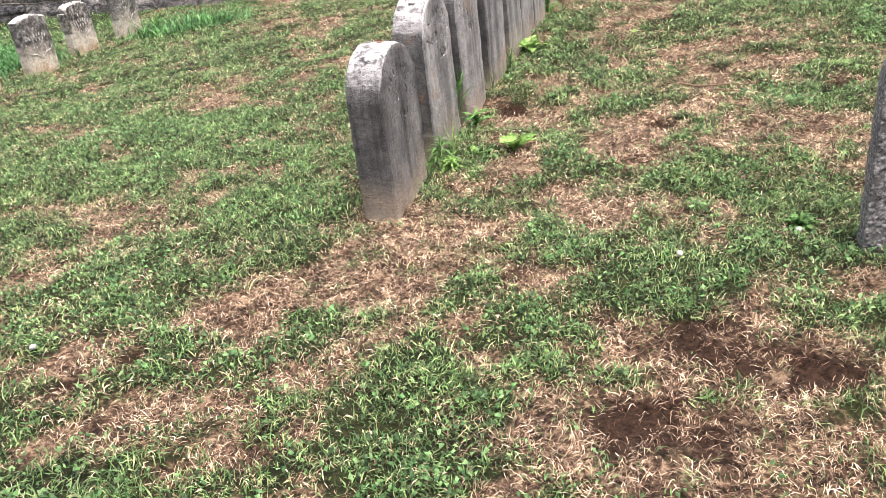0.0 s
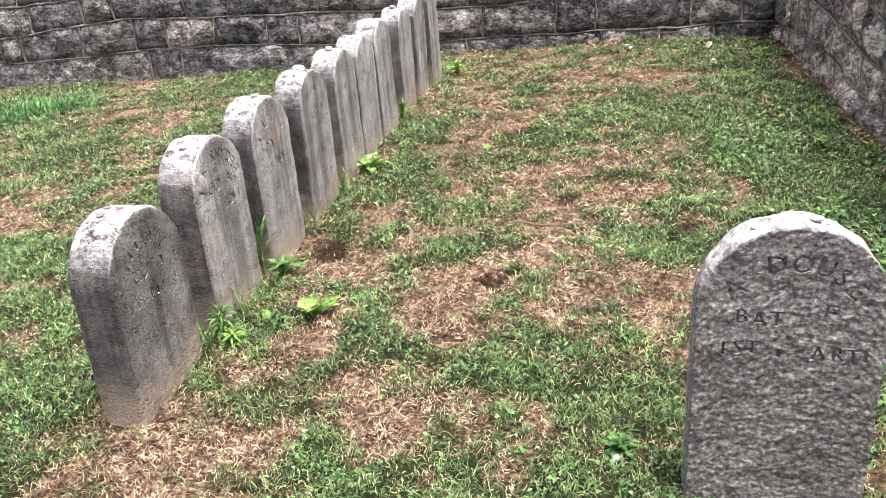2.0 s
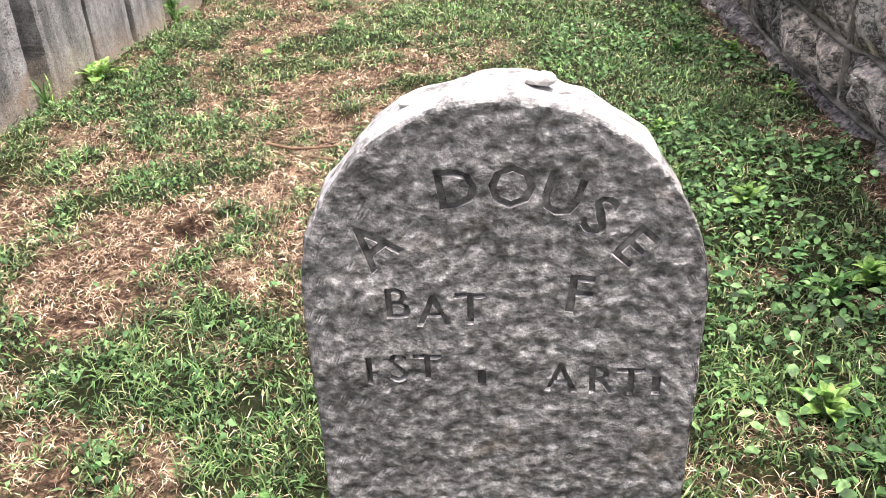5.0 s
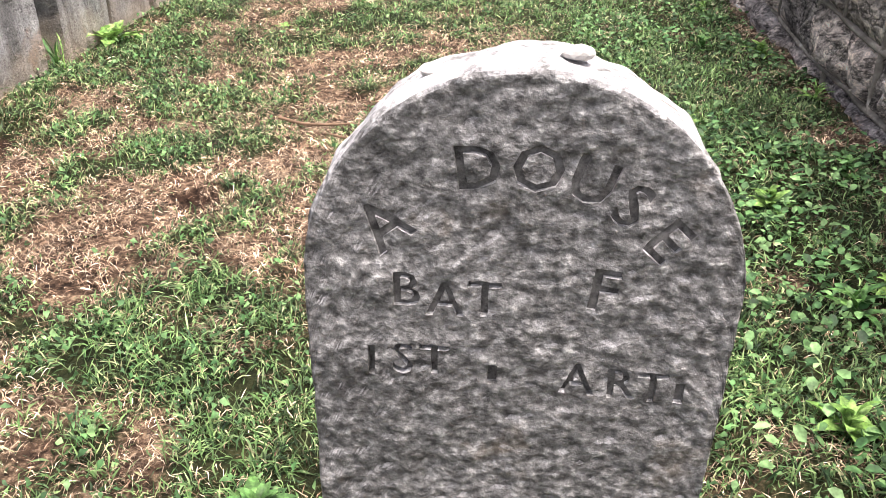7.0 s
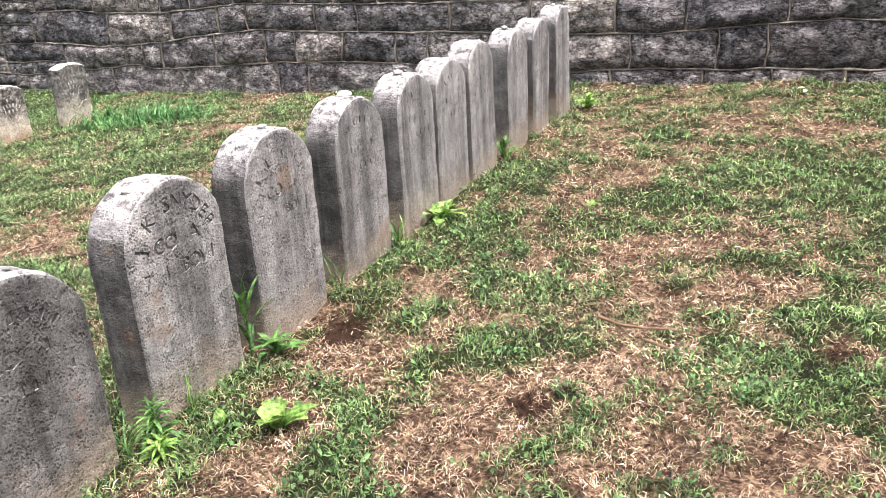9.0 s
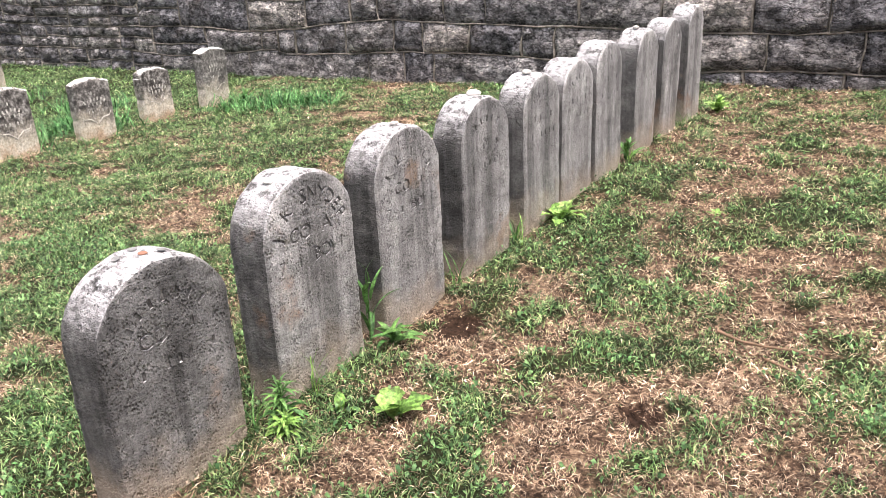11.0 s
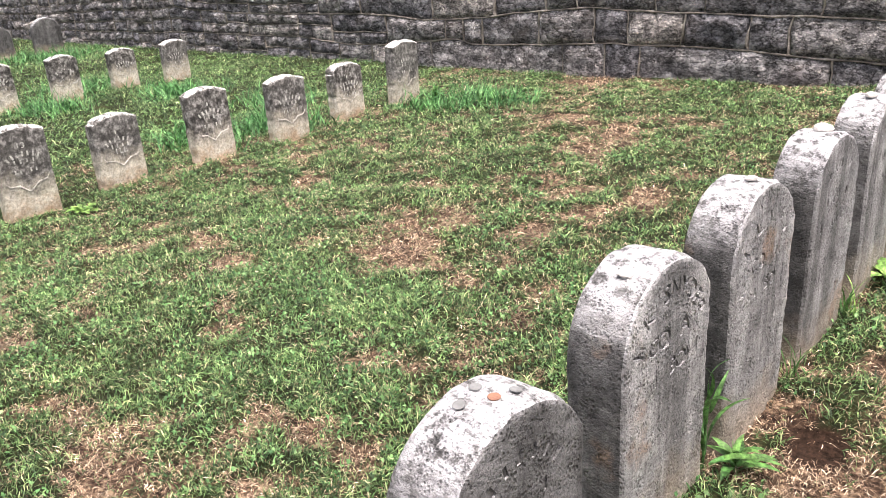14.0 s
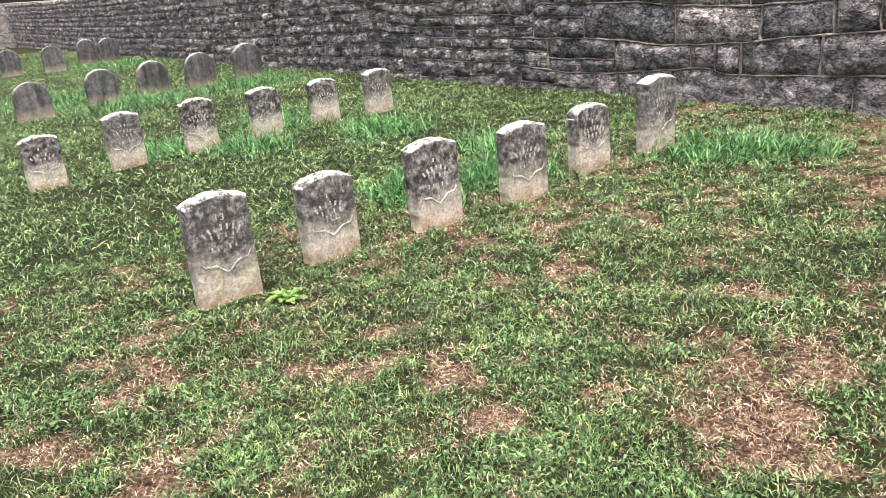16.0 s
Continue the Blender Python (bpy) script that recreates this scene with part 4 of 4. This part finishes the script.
SLIP = dict(per=4, quads=[], tris=[(0, 1, 2), (1, 3, 2)])
rng = np.random.RandomState(11)


def thinned(d):
    """The share of strands that is left at a distance from the walked strip."""
    return np.clip((1.5 / (0.8 + d)) ** 1.25, 0.2, 1)


# the lawn: tufts of blades, thinner where it is dry
tx, ty = scatter(rng, 700000, -5.6, 2.76, -2.0, 6.05)
d = off_walk(tx, ty)
dry = dryness(tx, ty)
clump = lattice(tx, ty, 0.07, 21)
keep = (rng.rand(len(tx)) < np.clip(1.12 - 1.35 * dry, 0.05, 1) * (0.35 + 0.8 * clump) * thinned(d) * (1 - 0.85 * pockets(tx, ty))) & (bareness(tx, ty) < 0.12)
tx, ty, dry, d = tx[keep], ty[keep], dry[keep], d[keep]
per = 3
bx = np.repeat(tx, per) + rng.normal(0, 0.014, len(tx) * per)
by = np.repeat(ty, per) + rng.normal(0, 0.014, len(tx) * per)
size = np.repeat((0.7 + 0.7 * lattice(tx, ty, 0.3, 22)) * (1 - 0.3 * dry) * (1 + 0.1 * d), per)
wide = np.repeat(1 + 0.2 * d, per)
ok = clear_of_stones(bx, by)
bx, by, size, wide = bx[ok], by[ok], size[ok], wide[ok]
v = strands(bx, by, rng, size * rng.uniform(0.014, 0.044, len(bx)), wide * rng.uniform(0.0014, 0.004, len(bx)), 0.35, 1.4)
tagged(strip_mesh("grass", GRASS, v, **SLIP), "short mown green lawn grass in uneven tufts", "grass", kind="stuff")

# straw lying over the dry patches and through the turf
tx, ty = scatter(rng, 2000000, -5.2, 2.78, -2.0, 6.05)
d = off_walk(tx, ty)
keep = (rng.rand(len(tx)) < np.clip(0.12 + 1.0 * dryness(tx, ty), 0, 1) * thinned(d) * (1 - 0.9 * pockets(tx, ty))) & clear_of_stones(tx, ty) & (bareness(tx, ty) < rng.uniform(0.02, 1.0, len(tx)))
tx, ty, d = tx[keep], ty[keep], d[keep]
v = strands(tx, ty, rng, rng.uniform(0.007, 0.034, len(tx)) * (1 + 0.1 * d), (1 + 0.2 * d) * rng.uniform(0.0008, 0.002, len(tx)), 0.85, 1.6, rng.uniform(0.002, 0.014, len(tx)))
tagged(strip_mesh("dry_grass", STRAW, v, **SLIP), "tan dry straw lying in the worn patches of the lawn", "dry grass", kind="stuff")


# coarse grass beyond
tx, ty = scatter(rng, 420000, -34, -5.4, -1.5, 6.05)
keep = (rng.rand(len(tx)) < np.clip(9.0 / -tx, 0.15, 1) ** 1.3 * (0.4 + lattice(tx, ty, 0.9, 31)) * (1 - 0.7 * pockets(tx * 0.5, ty * 0.5))) & clear_of_stones(tx, ty)
tx, ty = tx[keep], ty[keep]
v = strands(tx, ty, rng, rng.uniform(0.03, 0.08, len(tx)) * (1 + 0.01 * -tx), rng.uniform(0.004, 0.008, len(tx)) * (1 + 0.04 * -tx), 0.5, 1.35)
tagged(strip_mesh("grass", GRASS, v, **SLIP), "rougher green grass among the far graves", "grass", kind="stuff")

# tall bright grass round the low stones
spots = ((-3.75, 4.62, 0.4, 170), (-4.0, 4.25, 0.25, 80), (-4.75, 3.2, 0.35, 220), (-4.95, 2.55, 0.4, 170), (-7.2, 3.7, 0.45, 200), (-7.8, 2.6, 0.45, 180), (-8.6, 2.0, 0.5, 150),
         (-8.8, 3.4, 0.6, 200), (-12.8, 3.0, 1.1, 300), (-12.9, 4.7, 1.0, 300), (-5.6, 3.8, 0.4, 120), (-21.5, 5.0, 1.6, 300), (-15, 2.2, 1.2, 300))
px = np.concatenate([rng.normal(x, r * 0.55, n) for x, y, r, n in spots])
py = np.concatenate([rng.normal(y, r * 0.42, n) for x, y, r, n in spots])
px, py = np.repeat(px, 3) + rng.normal(0, 0.03, len(px) * 3), np.repeat(py, 3) + rng.normal(0, 0.03, len(py) * 3)
ok = clear_of_stones(px, py)
px, py = px[ok], py[ok]
v = blades(px, py, rng, rng.uniform(0.1, 0.26, len(px)), rng.uniform(0.006, 0.011, len(px)) * (1 + 0.03 * abs(px)), 0.45, 1.3)
tagged(strip_mesh("tall_grass", LUSH, v, **STRIP), "tall bright green uncut grass round the low stones", "grass", kind="stuff")


def leaflets(x, y, rng, size, height):
    """Small oval leaves of four faces on unseen stalks."""
    n = len(x)
    turn, tilt, roll = rng.uniform(0, 2 * np.pi, n), rng.uniform(-0.2, 0.7, n), rng.normal(0, 0.35, n)
    z = gz(x, y) + height
    ax, ay, az = np.cos(turn) * np.cos(tilt), np.sin(turn) * np.cos(tilt), np.sin(tilt)
    sx, sy, sz = -np.sin(turn) * np.cos(roll), np.cos(turn) * np.cos(roll), np.sin(roll)
    at = lambda a, s, up: np.stack([x + (ax * a + sx * s) * size, y + (ay * a + sy * s) * size, z + (az * a + sz * s + up) * size], -1)
    return np.stack([at(0, 0, 0), at(0.32, 0.33, 0.08), at(0.38, 0, -0.02), at(0.32, -0.33, 0.08), at(0.75, 0.26, 0.06), at(0.78, 0, -0.03), at(0.75, -0.26, 0.06), at(1.05, 0, -0.08)], 1)


LEAF = dict(per=8, quads=[(2, 1, 4, 5), (3, 2, 5, 6)], tris=[(0, 1, 2), (0, 2, 3), (5, 4, 7), (6, 5, 7)])
tx, ty = scatter(rng, 300000, -5.4, 2.74, -1.9, 6.0)
d = off_walk(tx, ty)
herb = lattice(tx, ty, 0.35, 41) * 0.7 + lattice(tx, ty, 0.12, 42) * 0.5
keep = (rng.rand(len(tx)) < np.clip(1.0 - 1.3 * dryness(tx, ty), 0, 1) * np.clip(herb * 2.2 - 0.7, 0, 1) * thinned(d) * (1 - 0.8 * pockets(tx, ty))) & clear_of_stones(tx, ty) & (bareness(tx, ty) < 0.1)
tx, ty, d = tx[keep], ty[keep], d[keep]
size = rng.uniform(0.007, 0.02, len(tx)) * (1 + 0.12 * d)
v = strands(tx, ty, rng, size, size * rng.uniform(0.4, 0.75, len(tx)), 0.8, 1.5, rng.uniform(0.006, 0.036, len(tx)))
tagged(strip_mesh("clover", LEAFLET, v, **SLIP), "small green clover and herb leaves in the turf", "clover", kind="stuff")

# broad-leaved weeds at the foot of the east wall
tx, ty = scatter(rng, 9000, 1.85, 2.72, -0.6, 4.2)
herb = lattice(tx, ty, 0.3, 51)
keep = rng.rand(len(tx)) < np.clip((tx - 1.8) / 0.45, 0, 1) * np.clip((3.9 - ty) / 1.6, 0.0, 1) * np.clip(herb * 2 - 0.5, 0, 1)
tx, ty = tx[keep], ty[keep]
v = leaflets(tx, ty, rng, rng.uniform(0.011, 0.031, len(tx)), rng.uniform(0.01, 0.05, len(tx)))
tagged(strip_mesh("broadleaf_weeds", LEAFLET, v, **LEAF), "broad-leaved green weeds beside the limed wall", "weeds", kind="stuff")


# ---- single plants ----
def leaf_mesh(length, width, lobes=0, rise=0.5, droop=1.3, fold=0.25, blunt=0.75):
    """A leaf along +x from the origin that rises and then droops, with a folded midrib; lobes cut its edge."""
    n = 12
    bm = bmesh.new()
    rows = []
    x, z, ang = 0.0, 0.0, rise
    for k in range(n + 1):
        t = k / n
        half = width / 2 * (math.sin(math.pi * min(t ** blunt, 1)) ** 0.8 + 0.04)
        if lobes:
            half *= 0.76 + 0.24 * math.cos(2 * math.pi * lobes * t)
        rows.append([bm.verts.new((x - 0.1 * half * s * s, half * s, z + fold * half * abs(s) + 0.06 * half * math.sin(k * 2.3 + s))) for s in (-1, -0.5, 0, 0.5, 1)])
        x, z, ang = x + math.cos(ang) * length / n, z + math.sin(ang) * length / n, ang - droop / n
    for a, b in zip(rows, rows[1:]):
        for i in range(4):
            bm.faces.new((a[i], b[i], b[i + 1], a[i + 1]))
    me = bpy.data.meshes.new("leaf")
    bm.to_mesh(me)
    bm.free()
    me.polygons.foreach_set("use_smooth", [True] * len(me.polygons))
    return me


def plant(name, x, y, count, length, width, lobes, rise, droop, material, label, seed, stem=0.0):
    root = new(name)
    root.location = (x, y, gz1(x, y) - 0.004)
    rng = random.Random(seed)
    kinds = [leaf_mesh(length * f, width * f, lobes, rise * g, droop, blunt=1.5 if lobes else 0.75) for f, g in ((1, 1), (0.8, 1.3), (0.65, 1.6))]
    for me in kinds:
        me.materials.append(material)
    for k in range(count):
        ob = new("leaf", kinds[min(2, k * 3 // count)])
        ob.parent = root
        s = rng.uniform(0.8, 1.1)
        ob.matrix_basis = pose(rng.uniform(-1, 1) * 0.008, rng.uniform(-1, 1) * 0.008, stem * (k / count), rng.uniform(-14, 14), rng.uniform(-12, 12), k * 137.5 + rng.uniform(-12, 12)) @ Matrix.Diagonal((s, s, s, 1))
    if stem:
        bm = bmesh.new()
        bmesh.ops.create_cone(bm, cap_ends=True, segments=6, radius1=0.004, radius2=0.002, depth=stem, matrix=Matrix.Translation((0, 0, stem / 2)))
        part("stem", bm, material, root)
    return tagged(root, label, "weed", "weeds among the stones")


SPREAD = "bright green lobed weed rosette flat on the dry lawn"
plant("weed", 0.295, 0.645, 11, 0.125, 0.072, 3, 1.05, 1.0, WEED, SPREAD, 1)
plant("weed", 0.13, 0.60, 6, 0.07, 0.032, 0, 0.8, 0.8, WEED, "small bright green weed beside the marble stones", 2)
plant("weed", 0.0, 0.50, 44, 0.1, 0.013, 0, 0.7, 1.9, DARK_WEED, "bushy green weed growing between two gravestones", 3, 0.12)
plant("weed", 0.06, 0.45, 40, 0.085, 0.012, 0, 0.7, 1.7, WEED, "bushy yellow-green weed at a gravestone foot", 4, 0.05)
plant("weed", -0.05, 0.985, 9, 0.24, 0.022, 0, 1.2, 1.4, DARK_WEED, "tall dark green blade-leaved weed between gravestones", 5, 0.26)
plant("weed", 0.02, 1.02, 14, 0.12, 0.028, 0, 0.8, 1.3, DARK_WEED, "bushy green weed growing between two gravestones", 6, 0.05)
plant("weed", 0.03, 2.32, 12, 0.17, 0.07, 4, 0.7, 1.0, WEED, "large lobed green weed at a gravestone foot", 7)
plant("weed", -0.02, 1.98, 9, 0.16, 0.01, 0, 1.1, 1.0, DARK_WEED, "thin green grass-like weed at a gravestone foot", 8, 0.02)
plant("weed", -0.03, 3.36, 16, 0.15, 0.022, 0, 1.0, 1.3, DARK_WEED, "bushy dark green weed between two gravestones", 9, 0.08)
plant("weed", 0.08, 4.86, 20, 0.12, 0.045, 0, 0.9, 1.3, WEED, "leafy green weed at the end of the row", 10, 0.08)
plant("weed", 0.62, 2.75, 8, 0.06, 0.03, 0, 0.6, 1.0, WEED, "small bright green weed in the lawn", 11)
plant("weed", 1.36, 0.0, 22, 0.08, 0.026, 0, 0.8, 1.4, DARK_WEED, "leafy green weed beside the pitted gravestone", 12, 0.03)
plant("weed", -4.0, 1.17, 13, 0.14, 0.06, 3, 0.6, 1.1, WEED, "broad-leaved green weed at a low white gravestone", 13)
plant("weed", -4.22, 4.52, 12, 0.2, 0.03, 0, 1.0, 1.2, DARK_WEED, "leafy dark green weed by a low gravestone", 14, 0.05)
for k, (x, y) in enumerate(((0.02, 0.62), (-0.01, 1.48), (0.01, 1.97), (-0.02, 0.42), (0.0, 3.32), (-0.01, 4.33))):
    plant("grass_tuft", x, y, 9, 0.26 - 0.02 * k, 0.0045, 0, 1.25, 1.3, DARK_WEED if k % 2 else WEED, "thin arching grass stalks at a gravestone foot", 70 + k)
rng2 = random.Random(5)
for k, (x, y) in enumerate(((2.43, 2.62), (2.64, 2.53), (2.70, 1.97), (2.40, 0.65), (2.50, 0.72), (2.34, 1.11), (2.06, 1.22), (2.55, 3.3), (2.25, 0.25), (2.58, 1.3), (2.2, 1.6), (2.5, 5.1), (2.1, 0.85))):
    spiky = k in (2, 6)
    plant("weed", x, y, 14, rng2.uniform(0.05, 0.09), 0.012 if spiky else rng2.uniform(0.02, 0.034), 0, 0.75, 1.1, WEED if k % 3 else DARK_WEED,
          "spiky green weed beside the limed wall" if spiky else "broad-leaved green weed beside the limed wall", 40 + k, 0.05)


# ---- small things ----
def plain_stone(name, tone):
    m = Nodes(name)
    return m.done(m.mix(m.ramp(m.noise(40, 4), (0.35, 0.0), (0.7, 1.0)), tone, tuple(c * 0.6 for c in tone)), 0.9, m.noise(120, 3), 0.5, 0.004)


PEBBLE = plain_stone("pale_pebble", (0.46, 0.44, 0.42))
COIN = plain_stone("dull_silver_coin", (0.2, 0.2, 0.2))
COPPER = plain_stone("dull_copper_coin", (0.24, 0.12, 0.08))
TWIG = plain_stone("grey_brown_twig", (0.20, 0.13, 0.085))
PALE_LEAF = leaf_stuff("bleached_leaf", ((0.0, (0.42, 0.42, 0.27)), (1.0, (0.62, 0.6, 0.45))), 20.0, 0.2, 0.2, True)


def pebble(x, y, z, sx, sy, sz, seed, label):
    bm = bmesh.new()
    bmesh.ops.create_icosphere(bm, subdivisions=2, radius=1)
    for p in bm.verts:
        p.co *= 1 + 0.28 * bumpy(p.co.x + seed, p.co.y, p.co.z, 1.1)
        p.co = Vector((p.co.x * sx, p.co.y * sy, p.co.z * sz))
    ob = part("pebble", bm, PEBBLE)
    ob.location = (x, y, z + sz * 0.75)
    tagged(ob, label, "pebble", "pebbles left on gravestones")


pebble(1.634, -0.145, 0.694, 0.016, 0.013, 0.006, 1, "flat grey pebble lying on the pitted gravestone")
pebble(1.748, -0.14, 0.711, 0.014, 0.011, 0.006, 2, "flat white pebble lying on the pitted gravestone")
pebble(-0.10, 1.79, 0.696, 0.028, 0.034, 0.015, 3, "pale rounded pebble on a marble gravestone")
pebble(-0.10, 0.66, 0.655, 0.018, 0.022, 0.008, 4, "flat pale pebble on a marble gravestone")
pebble(-0.09, 1.245, 0.698, 0.014, 0.016, 0.007, 5, "small grey pebble on a marble gravestone")
pebble(-0.10, 2.24, 0.713, 0.02, 0.02, 0.01, 6, "small pale pebble on a marble gravestone")
pebble(-0.10, 3.6, 0.753, 0.018, 0.022, 0.01, 7, "small pale pebble on a marble gravestone")
pebble(-0.10, 4.57, 0.797, 0.016, 0.02, 0.01, 8, "small pale pebble on a marble gravestone")


def coin(x, y, z, tilt, material, label):
    bm = bmesh.new()
    bmesh.ops.create_cone(bm, cap_ends=True, segments=20, radius1=0.0115, radius2=0.0115, depth=0.002)
    bmesh.ops.bevel(bm, geom=bm.edges[:], offset=0.0004, segments=1, affect="EDGES")
    ob = part("coin", bm, material)
    ob.matrix_world = pose(x, y, z, tilt, 0, 0)
    tagged(ob, label, "coin", "coins left on a gravestone")


coin(-0.12, 0.155, 0.604, 12, COIN, "dull silver coin lying on a gravestone top")
coin(-0.085, 0.205, 0.607, 0, COPPER, "dull copper coin lying on a gravestone top")
coin(-0.13, 0.21, 0.607, 0, COIN, "dull silver coin lying on a gravestone top")
coin(-0.075, 0.25, 0.602, -12, COIN, "dark coin lying on a gravestone top")


def twig(points, r, label):
    cu = bpy.data.curves.new("twig", "CURVE")
    cu.dimensions, cu.bevel_depth, cu.bevel_resolution = "3D", r, 2
    sp = cu.splines.new("POLY")
    sp.points.add(len(points) - 1)
    for k, (x, y, h) in enumerate(points):
        sp.points[k].co = (x, y, gz1(x, y) + h, 1)
        sp.points[k].radius = 1 - 0.6 * k / len(points)
    ob = new("twig", cu)
    me = taken(ob)
    bpy.data.objects.remove(ob)
    me.materials.append(TWIG)
    tagged(new("twig", me), label, "twig")


twig(((0.94, 1.575, 0.02), (1.02, 1.56, 0.018), (1.1, 1.555, 0.022), (1.18, 1.56, 0.018), (1.27, 1.545, 0.012)), 0.006, "thin brown twig lying on dry straw")
twig(((1.12, 1.45, 0.02), (1.2, 1.41, 0.018), (1.27, 1.36, 0.014)), 0.005, "short pale twig lying on dry straw")

for k, (x, y, size) in enumerate(((1.45, 5.5, 0.075), (1.5, 5.44, 0.06), (1.42, 5.42, 0.06), (2.15, 4.73, 0.07), (2.1, 4.78, 0.06), (2.12, 5.35, 0.08), (1.75, 5.85, 0.08), (2.12, 2.95, 0.045))):
    me = leaf_mesh(size, size * 0.5, 0, 0.9, 2.0)
    me.materials.append(PALE_LEAF)
    ob = new("fallen_leaf", me)
    ob.matrix_world = pose(x, y, gz1(x, y) + 0.03, 10 * k, -8 * k, 77 * k)
    tagged(ob, "bleached pale fallen leaf lying on the grass", "leaf", "fallen leaves")
# white flower heads in the turf, built with the pebble shape
for k, (x, y) in enumerate(((1.355, -0.047), (0.997, -0.295), (-0.85, -1.0))):
    pebble(x, y, gz1(x, y) + 0.012, 0.011, 0.011, 0.009, 20 + k, "small white flower head in the turf, shaped as a pebble")
